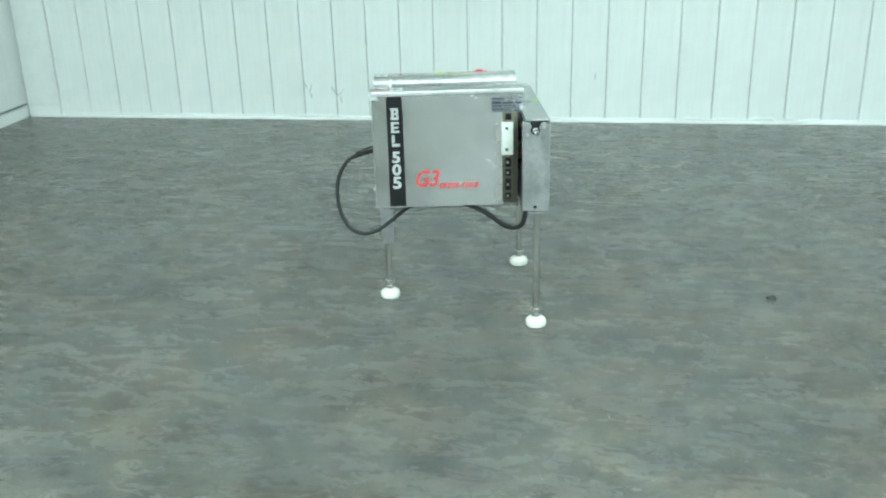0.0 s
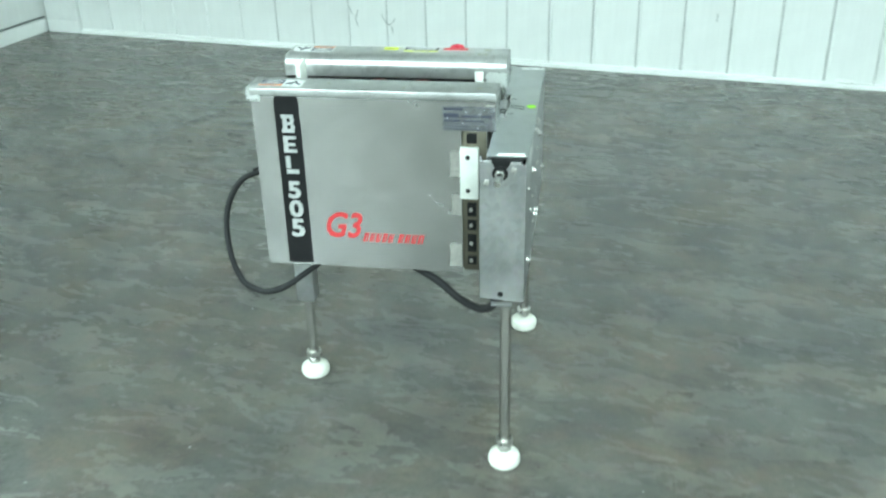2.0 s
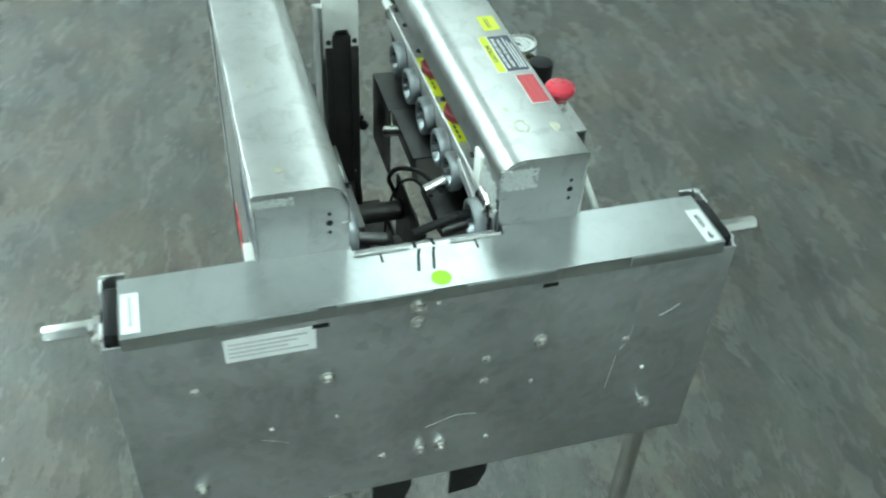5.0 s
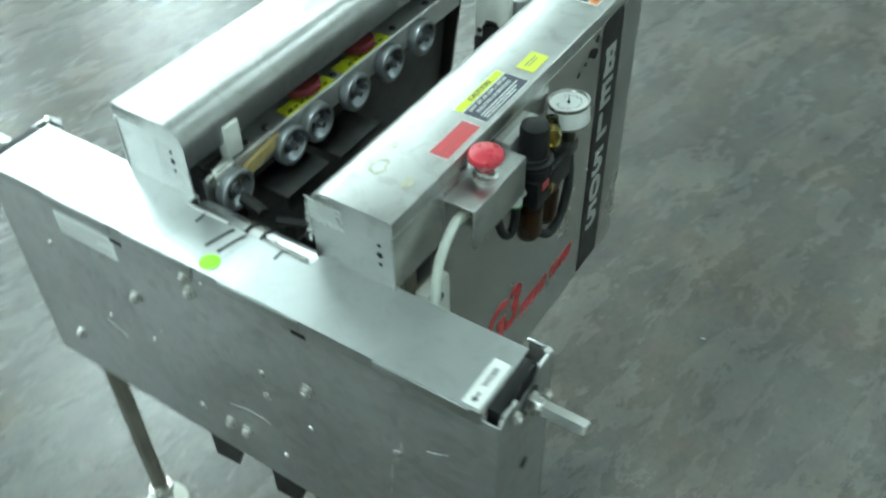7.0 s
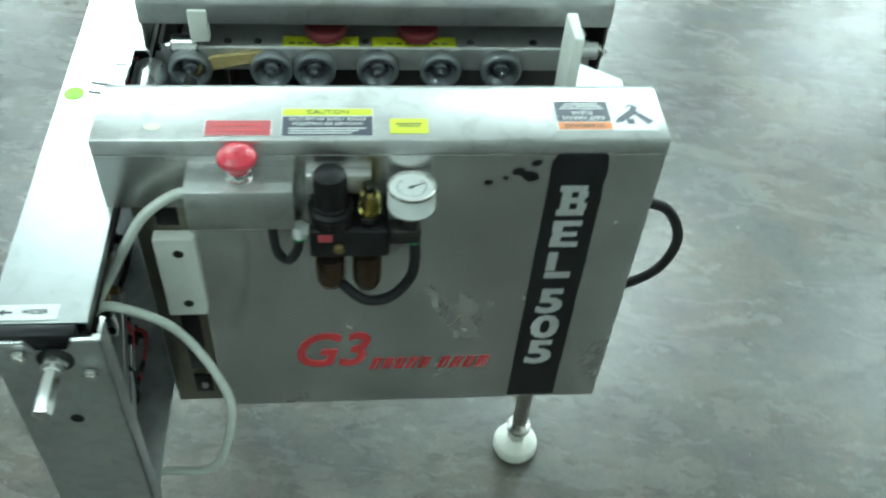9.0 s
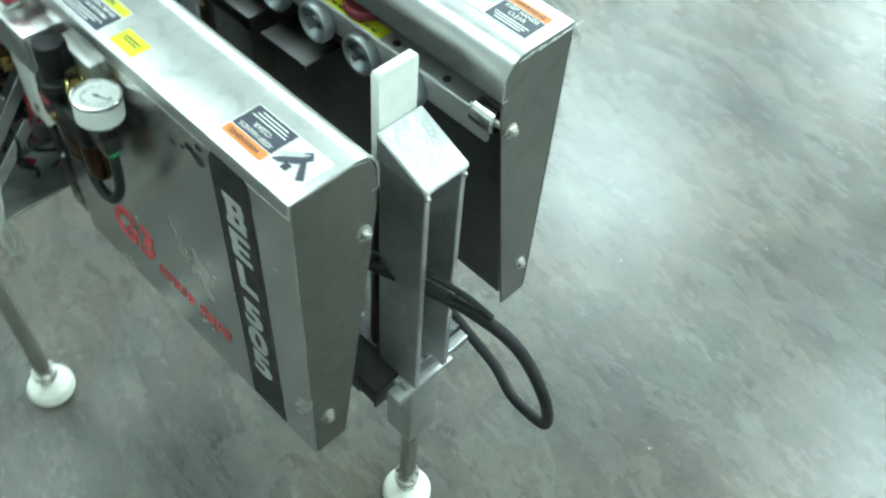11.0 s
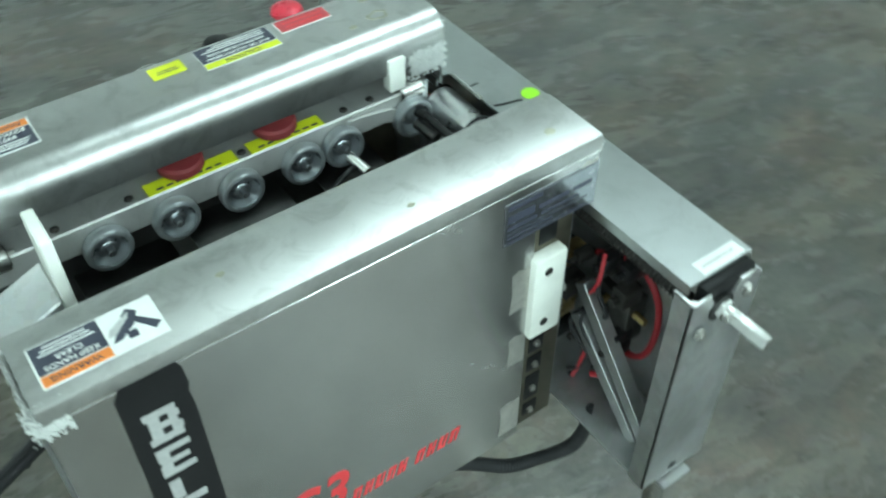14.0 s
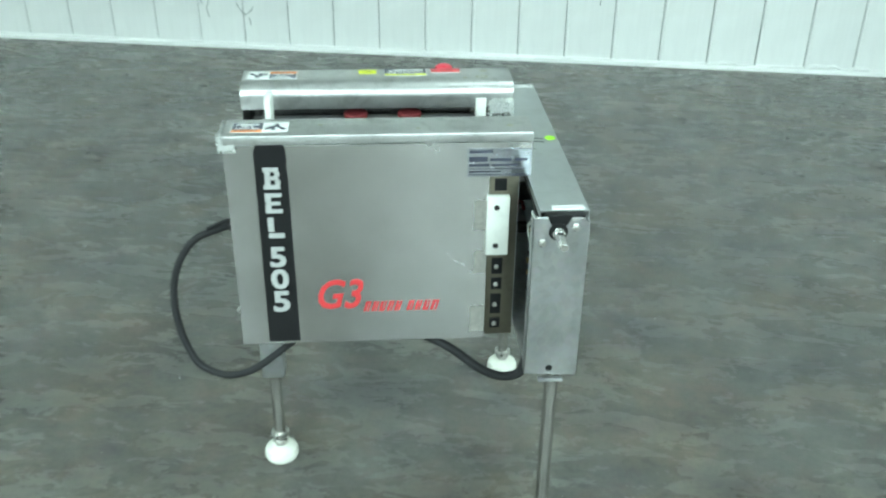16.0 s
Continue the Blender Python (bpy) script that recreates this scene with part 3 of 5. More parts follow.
def decals(s, panel):
    """Black strip with pale block figures and the slanted red print. Local x reads to the right, y is up."""
    y = YC + s * OUT
    m = Matrix(((-s, 0, 0, 0), (0, 0, s, y), (0, 1, 0, 0), (0, 0, 0, 1)))
    x0 = -0.256 if s < 0 else 0.184
    bm = bmesh.new()
    rag = [(x0, 0.5235), (x0 + 0.069, 0.5235), (x0 + 0.068, 0.93), (x0 + 0.0655, 0.955), (x0 + 0.068, 0.965), (x0 + 0.066, 0.99), (x0 + 0.062, 0.9995),
           (x0 + 0.03, 0.9985), (x0 + 0.008, 0.9995), (x0 + 0.001, 0.985), (x0 + 0.0015, 0.95)]
    join(bm, prism(rag, 0.0011, Matrix.Translation((0, 0, -0.0003))), None, 0)
    strip = part("black_decal_strip", bm, M_BLACK_FILM, panel, "black vertical decal strip with ragged top")
    strip.matrix_basis = m
    c, w = x0 + 0.0345, 0.0175

    def bars(z0, z1, *rects):
        h = z1 - z0
        for u0, u1, v0, v1 in rects:
            b1 = bmesh.new()
            slab(c - w + 2 * w * u0, c - w + 2 * w * u1, z0 + h * v0, z0 + h * v1, 0.0006, 0.0006, 0, b1)
            part("pale_bar", b1, M_SILVER, panel).matrix_basis = m

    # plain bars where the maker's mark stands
    bars(0.901, 0.950, (0.0, 0.92, 0.80, 1), (0.10, 0.90, 0.42, 0.60), (0.0, 0.96, 0, 0.21), (0.10, 0.42, 0.212, 0.418), (0.10, 0.42, 0.602, 0.798), (0.68, 1, 0.212, 0.418), (0.66, 0.97, 0.602, 0.798))
    bars(0.846, 0.892, (0.0, 1, 0.80, 1), (0.05, 0.9, 0.40, 0.58), (0.0, 1, 0, 0.20), (0.0, 0.36, 0.202, 0.398), (0.0, 0.36, 0.582, 0.798))
    bars(0.787, 0.836, (0.05, 0.4, 0.3, 1), (0.05, 1, 0, 0.24))
    for z0, z1, ch in ((0.714, 0.762, "5"), (0.659, 0.707, "0"), (0.600, 0.652, "5")):
        g = letters(ch, z1 - z0, 0, 1.15, 0.0003, 0.0022)
        part("figure", g, M_SILVER, panel, "pale block figure").matrix_basis = m @ Matrix.Translation((c, (z0 + z1) / 2, 0.0010))
    # slanted red print as plain shapes
    bm = bmesh.new()
    gx = -0.150 if s < 0 else -0.126
    k = 0.28
    join(bm, letters("G3", 0.074, k, 0.82, 0.0006, 0.0016), Matrix.Translation((gx + 0.050, 0.639, 0.0004)))
    x = gx + 0.107 - k * 0.6
    for j, wd in enumerate((0.014, 0.013, 0.014, 0.013, 0.014, 0.0, 0.014, 0.014, 0.014, 0.016)):
        if wd:
            slab(x, x + wd * 0.40, 0.597, 0.622, -0.0003, 0.0009, 0, bm, k)
            slab(x + wd * 0.62, x + wd * 0.86, 0.597, 0.622, -0.0003, 0.00095, 0, bm, k)
            slab(x + wd * 0.1, x + wd * 0.86, 0.617 - 0.010 * (j % 3), 0.622 - 0.010 * (j % 3), -0.0003, 0.0010, 0, bm, k)
        x += wd * 1.26 if wd else 0.010
    ob = part("red_print", bm, [M_RED_INK], panel, "slanted red printed lettering worn at the edges")
    ob.matrix_basis = m


decals(-1, panel_f)
decals(1, panel_b)

# maker's plate on the front panel, writing as bars
PLATE = Matrix(((1, 0, 0, 0), (0, 0, -1, YC - OUT), (0, 1, 0, 0), (0, 0, 0, 1)))
bm = bmesh.new()
slab(0.180, 0.3135, 0.922, 0.984, -0.0004, 0.0014, 0, bm)
part("name_plate", bm, M_NAME, panel_f, "silver and blue-black maker's plate").matrix_basis = PLATE
for u0, u1, v0, v1 in ((0.184, 0.232, 0.974, 0.980), (0.184, 0.222, 0.955, 0.966), (0.228, 0.272, 0.956, 0.962), (0.278, 0.305, 0.956, 0.962),
                       (0.184, 0.226, 0.9445, 0.950), (0.232, 0.286, 0.945, 0.949), (0.184, 0.300, 0.938, 0.9395), (0.184, 0.250, 0.931, 0.934), (0.184, 0.300, 0.9255, 0.927),
                       (0.181, 0.3125, 0.9825, 0.9835), (0.181, 0.3125, 0.9225, 0.9235)):
    bm = bmesh.new()
    slab(u0, u1, v0, v1, 0.0008, 0.0006, 0, bm)
    part("print_bar", bm, M_INK, panel_f).matrix_basis = PLATE

# pale tape residue by the panel's free edge
M_RESIDUE = plain("tape_residue", (0.56, 0.55, 0.51), 0.42, 0.75, 0.5, 90)
for u, v, w, hgt in ((0.196, 0.795, 0.030, 0.072), (0.198, 0.688, 0.028, 0.058), (0.192, 0.535, 0.034, 0.070), (0.286, 0.945, 0.025, 0.045)):
    rag = [(u, v), (u + w * 0.5, v + 0.002), (u + w, v), (u + w, v + hgt), (u + w * 0.7, v + hgt - 0.003), (u + w * 0.4, v + hgt + 0.001), (u + 0.001, v + hgt - 0.004), (u + 0.003, v + hgt * 0.5)]
    part("tape_residue", prism(rag, 0.0005, Matrix(((1, 0, 0, 0), (0, 0, -1, YC - OUT + 0.0001), (0, 1, 0, 0), (0, 0, 0, 1)))), M_RESIDUE, panel_f)

# chips and marks on the back panel, small dents
bm = bmesh.new()
for u, v, r in ((-0.150, 0.972, 0.008), (-0.163, 0.965, 0.010), (-0.135, 0.962, 0.004), (-0.115, 0.955, 0.005), (-0.168, 0.985, 0.006)):
    pts = [(u + r * (0.7 + 0.5 * random.random()) * math.cos(a), v + r * (0.6 + 0.4 * random.random()) * math.sin(a)) for a in [k * 0.7 for k in range(9)]]
    join(bm, prism(pts, 0.0007, Matrix.Translation((0, 0, -0.0002))))
ob = part("chipped_mark", bm, M_BLACK_FILM, panel_b)
ob.matrix_basis = Matrix(((1, 0, 0, 0), (0, 0, -1, YC + OUT), (0, 1, 0, 0), (0, 0, 0, 1))) @ Matrix.Diagonal((1, 1, -1, 1))

# dried glue rests on the covers
def blotch(x, y, r, seed, cover, ring=False):
    rnd = random.Random(seed)
    pts = [(x + r * rnd.uniform(0.7, 1.15) * math.cos(a), y + 0.7 * r * rnd.uniform(0.7, 1.15) * math.sin(a)) for a in [2 * math.pi * k / 13 for k in range(13)]]
    if ring:
        pts = pts + [pts[0]] + [(x + (u - x) * 0.72, y + (v - y) * 0.72) for u, v in [pts[0]] + pts[:0:-1]]
    part("glue_rest", prism(pts, 0.0005, Matrix.Translation((0, 0, TOP - 0.0001))), M_GLUE, cover, "thin dried glue rest")


M_GLUE = plain("dried_glue", (0.50, 0.49, 0.38), 0.4, 0.55, 0.5, 120)
for x, y, r, seed, ring in ((0.245, 0.135, 0.016, 1, True), (0.252, 0.178, 0.010, 2, False), (0.205, 0.128, 0.006, 3, False)):
    blotch(x, y, r, seed, cover_b, ring)
for x, y, r, seed in ((0.27, -0.175, 0.008, 4), (-0.12, -0.16, 0.005, 5), (0.08, -0.185, 0.005, 6)):
    blotch(x, y, r, seed, cover_f)


# torn clear film round the covers' corners
def torn_film(x0, x1, y0, y1, z0, z1, seed, cover):
    rnd = random.Random(seed)
    bm = bmesh.new()
    n, k = 22, 14
    grid = []
    for i in range(n + 1):
        row = []
        for j in range(k + 1):
            u, v = i / n, j / k
            row.append(bm.verts.new((x0 + (x1 - x0) * u + rnd.uniform(-1, 1) * 0.001, y0 + (y1 - y0) * v + rnd.uniform(-1, 1) * 0.0012,
                                     z0 + (z1 - z0) * (u if abs(x1 - x0) < abs(y1 - y0) else v) + rnd.uniform(-1, 1) * 0.0014)))
        grid.append(row)
    for i in range(n):
        for j in range(k):
            if (i in (0, 1, n - 1) or j in (0, k - 2, k - 1)) and rnd.random() < 0.45:
                continue
            bm.faces.new((grid[i][j], grid[i + 1][j], grid[i + 1][j + 1], grid[i][j + 1]))
    bmesh.ops.solidify(bm, geom=bm.faces[:], thickness=0.0003)
    part("torn_film", bm, M_FILM, cover, "crumpled clear film torn at the corner", 20)


torn_film(-0.326, -0.29, -0.206, -0.220, 1.020, 0.985, 3, cover_f)
torn_film(-0.322, -0.312, -0.219, -0.12, 1.022, 1.005, 4, cover_f)
torn_film(0.255, 0.316, 0.0825, 0.0845, 0.985, 0.94, 5, cover_b)
torn_film(0.3150, 0.3165, 0.086, 0.135, 0.975, 1.008, 6, cover_b)
torn_film(0.3150, 0.3165, -0.215, -0.165, 1.000, 1.012, 7, cover_f)


# ---- wheel rails under the covers ----
def skate_wheel():
    """Grey wheel rim with rounded shoulders; axis z."""
    return lathe([(0.0225, 0.002), (0.0235, 0.000), (0.0275, 0.0012), (0.029, 0.004), (0.029, 0.0142), (0.0278, 0.0170), (0.0250, 0.0182), (0.0228, 0.0176), (0.0222, 0.0150)], 32, False)


def rail(s, zw):
    y = lambda d: YC + s * d
    pts = [(0.095, 0.887), (0.101, 0.887), (0.101, 0.918), (0.155, 0.918), (0.155, 0.924), (0.097, 0.924), (0.095, 0.922)]
    base = prism([(y(a), b) for a, b in pts], 0.565, Matrix(((0, 0, 1, -0.296), (1, 0, 0, 0), (0, 1, 0, 0), (0, 0, 0, 1))))
    bar = part("wheel_rail", base, M_ALU, machine, "aluminium rail with grey wheels and yellow labels")
    for x in (-0.170, -0.085, 0.002, 0.089, 0.1475, 0.2565):
        tyre = part("wheel", skate_wheel(), M_WHEEL, bar, "zinc-grey conveyor wheel with a dished hub")
        tyre.matrix_basis = facing((x, y(0.0945), zw), (0, -s, 0))
        hub = lathe([(0.0228, 0.001), (0.0228, 0.0158), (0.0215, 0.0162), (0.0190, 0.0120), (0.0150, 0.0065), (0.0112, 0.0062), (0.0100, 0.0105), (0.0085, 0.0118), (0.0055, 0.0120), (0.0050, 0.0215), (0.0030, 0.0228)], 28)
        part("wheel_hub", hub, M_HUB, bar, "bright dished wheel hub").matrix_basis = tyre.matrix_basis.copy()
    for x0, x1 in ((-0.106, 0.010), (0.028, 0.131)):
        lo, hi = sorted((y(0.0975), y(0.1195)))
        bm = block(x0, x1, lo, hi, 0.9235, 0.9252)
        for j in range(7):
            q = x0 + 0.012 + j * 0.0125
            if q + 0.009 < x1:
                lo2, hi2 = sorted((y(0.1015), y(0.1045)))
                join(bm, block(q, q + 0.0085, lo2, hi2, 0.9250, 0.9256), None, 1)
        part("yellow_label", bm, [M_YELLOW, M_INK], bar, "yellow printed strip")
    for x in (-0.054, 0.073):
        part("red_roller", lathe([(0.015, 0), (0.026, 0.001), (0.0285, 0.004), (0.0285, 0.012), (0.026, 0.015), (0.010, 0.016)], 30), M_RED_ROLL, bar, "worn red rubber drive roller").matrix_basis = \
            Matrix.Translation((x, y(0.1215), 0.928))
    for x in (-0.127, 0.019, 0.165, -0.215, 0.205):
        part("screw", stud_screw(0.0055), M_DARK, bar).matrix_basis = Matrix.Translation((x, y(0.108), 0.924))
    # pivot bushings at both ends
    for x in (-0.288, 0.262):
        part("bushing", join(rod((x - 0.018, y(0.103), 0.920), (x + 0.018, y(0.103), 0.920), 0.0165, 18), rod((x - 0.026, y(0.103), 0.920), (x + 0.026, y(0.103), 0.920), 0.006, 10)), M_CHROME, bar)
    lo, hi = sorted((y(0.088), y(0.106)))
    part("nylon_block", block(0.226, 0.251, lo, hi, 0.936, 0.984, 0.002), M_WHITE, bar)
    # yellow wedge and arm near the last wheel
    part("wheel_arm", prism([(0.155, 0.905), (0.215, 0.893), (0.252, 0.880), (0.258, 0.893), (0.225, 0.912), (0.16, 0.921)], 0.006, Matrix(((1, 0, 0, 0), (0, 0, 1, min(y(0.088), y(0.094))), (0, 1, 0, 0), (0, 0, 0, 1))), 0.001), M_TAN if s < 0 else M_ALU, bar, "flat pivoting wheel arm")
    # added sheet behind the wheels, leaning outwards to the bottom, dark for shade
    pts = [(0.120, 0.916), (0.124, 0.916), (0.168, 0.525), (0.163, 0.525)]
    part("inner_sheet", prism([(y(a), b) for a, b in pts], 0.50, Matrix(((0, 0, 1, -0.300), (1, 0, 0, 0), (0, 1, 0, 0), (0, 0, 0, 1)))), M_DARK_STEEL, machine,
         "added sheet inside the guard, coloured dark for the shade there")
    # bent steel brackets: flat shelf and hanging cheek, in the same shade-dark steel
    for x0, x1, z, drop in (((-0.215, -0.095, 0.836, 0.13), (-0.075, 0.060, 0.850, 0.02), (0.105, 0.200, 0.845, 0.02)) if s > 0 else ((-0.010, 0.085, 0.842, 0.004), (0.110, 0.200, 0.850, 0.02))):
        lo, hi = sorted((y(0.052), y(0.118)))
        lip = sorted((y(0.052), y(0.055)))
        part("bracket_shelf", join(block(x0, x1, lo, hi, z, z + 0.003, 0.0005), block(x0, x1, *lip, z - drop, z + 0.0028, 0.0005)), M_DARK_STEEL, bar, "bent steel bracket, coloured dark for the shade")
    return bar


rail_b = rail(1, 0.888)
rail_f = rail(-1, 0.895)

# pulling pins that stand inwards from the rails
for s in (1, -1):
    bar = rail_b if s > 0 else rail_f
    part("pull_pin", rod((0.2565, YC + s * 0.074, 0.884), (0.262, YC + s * 0.036, 0.880), 0.0085, 16), M_DARK_STEEL, bar)
part("pull_pin", rod((0.150, YC + 0.076, 0.876), (0.158, YC + 0.042, 0.868), 0.0080, 16), M_CHROME, rail_b, "bright steel pin")
part("pull_pin", rod((-0.03, YC + 0.060, 0.842), (-0.050, YC + 0.034, 0.832), 0.0085, 16), M_BOLT, rail_b)


# ---- drive housing across the infeed end ----
BX0, BX1, BY0, BY1, BZ0, BZ1 = 0.293, 0.404, -0.396, 0.384, 0.545, 0.916
housing = part("drive_housing", join(join(block(BX1 - 0.003, BX1, BY0, BY1, BZ0, 0.906, 0.001), block(BX0 + 0.004, BX1 - 0.002, BY0 + 0.003, BY1 - 0.003, BZ0, BZ0 + 0.003, 0.0005)),
                                     block(BX0 + 0.002, BX0 + 0.005, -0.085, BY1 - 0.26, BZ0, 0.86)), M_GALV, machine, "galvanised sheet steel housing with bolts along its face")
COVER = [(BX1 + 0.002, BY0 + 0.021), (BX1 + 0.002, BY1 - 0.020), (0.3085, BY1 - 0.020), (0.3085, 0.095), (0.330, 0.095), (0.330, -0.10), (0.3085, -0.10), (0.3085, BY0 + 0.021)]
top = join(prism(COVER, 0.003, Matrix.Translation((0, 0, BZ1))), block(BX1, BX1 + 0.002, BY0 + 0.021, BY1 - 0.020, 0.9, BZ1 + 0.0005))
join(top, block(0.3085, 0.3105, 0.096, BY1 - 0.020, 0.904, BZ1 + 0.0005))
join(top, block(0.3085, 0.3105, BY0 + 0.021, -0.101, 0.904, BZ1 + 0.0005))
part("top_cover", top, M_GALV_TOP, housing, "bright stainless top cover plate")
for y0, y1 in ((-0.025, -0.019), (-0.006, 0.0)):
    part("slot", prism([(0.333, y0 + 0.004), (0.345, y0), (0.372, y0 - 0.006), (0.372, y1 - 0.008), (0.345, y1 - 0.002), (0.333, y1 + 0.002)], 0.0026, Matrix.Translation((0, 0, BZ1 + 0.001))), M_BLACK, housing)
for y0 in (-0.069, 0.052):
    part("slot", block(0.330, 0.347, y0, y0 + 0.0025, BZ1 + 0.001, BZ1 + 0.0036), M_BLACK, housing)
for y0, z0, ln in ((-0.165, 0.888, 0.02), (0.121, 0.892, 0.02)):
    part("slot", block(BX1 - 0.001, BX1 + 0.0008, y0, y0 + ln, z0 - 0.003, z0 + 0.003), M_BLACK, housing)
for y0, y1 in ((-0.098, -0.030), (0.022, 0.088)):
    part("slot_rim", rod((0.329, y0, 0.920), (0.329, y1, 0.920), 0.0028, 8), M_CHROME, housing)
for y0 in (-0.272, -0.135, 0.02, 0.235):
    part("flange_lap", block(BX1 + 0.0015, BX1 + 0.0034, y0, y0 + 0.115, 0.902, BZ1 + 0.0015, 0.0006), M_GALV_TOP, housing)


def end_plate(y, s, zin):
    """Folded end plate with shaft hole, bolts and inner flange."""
    lo, hi = sorted((y, y - s * 0.0035))
    pts = [(BX0, BZ0 + 0.002), (BX1 - 0.002, BZ0 - 0.004), (BX1 - 0.002, 0.902), (BX1 - 0.012, 0.911), (0.368, 0.911), (0.360, 0.896), (0.330, 0.896), (0.322, 0.911), (BX0 + 0.004, 0.916), (BX0, 0.912)]
    bm = prism(pts, hi - lo, Matrix(((1, 0, 0, 0), (0, 0, 1, lo), (0, 1, 0, 0), (0, 0, 0, 1))))
    lo, hi = sorted((y, y - s * 0.028))
    join(bm, block(BX0, BX0 + 0.003, lo, hi, BZ0, 0.914, 0.0008))
    lo, hi = sorted((y - s * 0.002, y + s * 0.0125))
    join(bm, block(BX0 + 0.03, BX1 - 0.03, lo, hi, BZ0 - 0.012, BZ0 - 0.008))
    part("end_flange", bm, M_GALV, housing, "galvanised folded end plate")
    # lighter strips paint the highlight on the folded sheet's cut edge, open over the shaft
    lo, hi = sorted((y + s * 0.0002, y - s * 0.0038))
    part("cut_edge", block(0.368, BX1 - 0.010, lo, hi, 0.9075, 0.9135, 0.0008), M_ZINC, housing, "cut edge of the end plate, lightened as a rim highlight")
    rim = block(BX0 + 0.004, 0.322, lo, hi, 0.9115, 0.9155, 0.0008)
    lo, hi = sorted((y - s * 0.002, y - s * 0.030))
    join(rim, block(BX0 - 0.0003, BX0 + 0.0036, lo, hi, 0.9125, 0.9165, 0.0008))
    join(rim, rod((BX0 + 0.0045, y - s * 0.0035, 0.9118), (BX0 + 0.0045, y - s * 0.0035, 0.9162), 0.0045, 14))
    part("cut_edge", rim, M_ZINC, housing, "cut edge of the end plate, lightened as a rim highlight")
    part("bearing_block", block(0.318, 0.396, *sorted((y - s * 0.004, y - s * 0.021)), 0.872, 0.919, 0.004), M_BLACK, housing, "black plastic bearing block")
    part("shaft", join(join(rod((0.343, y - s * 0.03, 0.884), (0.343, y + s * 0.018, 0.884), 0.0105, 18), lathe([(0.0135, 0), (0.0135, 0.010)], 6), facing((0.343, y, 0.884), (0, s, 0))),
                       lathe([(0.0080, 0), (0.0098, 0.002), (0.0098, 0.052), (0.0085, 0.055)], 6), facing((0.343, y + s * 0.012, 0.884), (0, s, 0))), M_CHROME, housing, "bright hexagonal adjusting shaft end")
    part("shaft_hole", lathe([(0.019, 0), (0.019, 0.0008)], 24), M_BLACK, housing).matrix_basis = facing((0.343, y, 0.884), (0, s, 0))
    b = part("bolt", bolt_mesh(0.0085, 0.008, 0.0), M_BOLT, housing)
    b.matrix_basis = facing((0.376, y, 0.895), (0, s, 0))
    again(b, facing((0.312, y, 0.862), (0, s, 0)))
    part("shaft_hole", lathe([(0.0075, 0), (0.0075, 0.0008)], 14), M_BLACK, housing).matrix_basis = facing((0.345, y, 0.775 if s > 0 else 0.56), (0, s, 0))


end_plate(BY0, -1, 0.9)
end_plate(BY1, 1, 0.9)

face_bolt = None
for y, z, big in ((-0.150, 0.795, 1), (-0.037, 0.892, 1), (-0.037, 0.866, 1), (0.057, 0.775, 2), (0.057, 0.732, 2), (0.130, 0.793, 1), (-0.321, 0.623, 1), (-0.307, 0.811, 2),
                  (-0.028, 0.615, 1), (0.001, 0.615, 1), (-0.081, 0.615, 2), (0.068, 0.613, 3), (0.124, 0.715, 3), (0.256, 0.764, 2), (-0.224, 0.717, 3), (-0.141, 0.718, 3),
                  (0.311, 0.619, 1), (0.292, 0.700, 3), (-0.012, 0.893, 3)):
    if big == 1:
        if face_bolt is None:
            face_bolt = part("bolt", bolt_mesh(0.0078, 0.008, 0.0098), M_BOLT, housing)
            face_bolt.matrix_basis = facing((BX1, y, z), (1, 0, 0))
        else:
            again(face_bolt, facing((BX1, y, z), (1, 0, 0)))
    else:
        part("screw", stud_screw(0.0062 if big == 2 else 0.0036), M_BOLT, housing).matrix_basis = facing((BX1, y, z), (1, 0, 0))
# fine scratches on the housing's face
for pts in ([(0.262, 0.790), (0.259, 0.762), (0.250, 0.745)], [(0.246, 0.735), (0.243, 0.700), (0.240, 0.670)], [(0.296, 0.800), (0.310, 0.806), (0.325, 0.815)], [(-0.240, 0.700), (-0.205, 0.684)], [(-0.02, 0.66), (0.02, 0.672), (0.05, 0.668)]):
    part("scratch", tube([(BX1 + 0.0001, y, z) for y, z in pts], 0.0007, 5, 5), M_ZINC, housing)
part("lime_dot", lathe([(0.0125, -0.0005), (0.0125, 0.0008)], 28), M_LIME, housing, "round lime green sticker").matrix_basis = Matrix.Translation((0.389, -0.006, BZ1 + 0.003))
bm = bmesh.new()
slab(-0.053, 0.053, -0.0185, 0.0185, -0.0003, 0.0010, 0, bm)
for k in range(4):
    slab(-0.048, 0.044 - 0.012 * (k % 3), 0.009 - 0.0068 * k, 0.0118 - 0.0068 * k, 0.0007, 0.0003, 1, bm)
ob = part("paper_label", bm, [M_PAPER, M_SILVER], housing, "white paper label with small grey print")
ob.matrix_basis = Matrix(((0, 0, 1, BX1), (1, 0, 0, -0.2145), (0, 1, 0, 0.8705), (0, 0, 0, 1)))
bm = bmesh.new()
slab(-0.032, 0.032, -0.010, 0.010, -0.0003, 0.0010, 0, bm)
write(bm, "WIDER", 0.008, 0, 0.0062, 1, 0.0009)
join(bm, prism([(-0.028, 0), (-0.022, 0.004), (-0.022, 0.0012), (-0.014, 0.0012), (-0.014, -0.0012), (-0.022, -0.0012), (-0.022, -0.004)], 0.0004, Matrix.Translation((0, 0, 0.0007))), None, 1)
ob = part("direction_label", bm, [M_PAPER, M_INK], housing, "white label with an arrow")
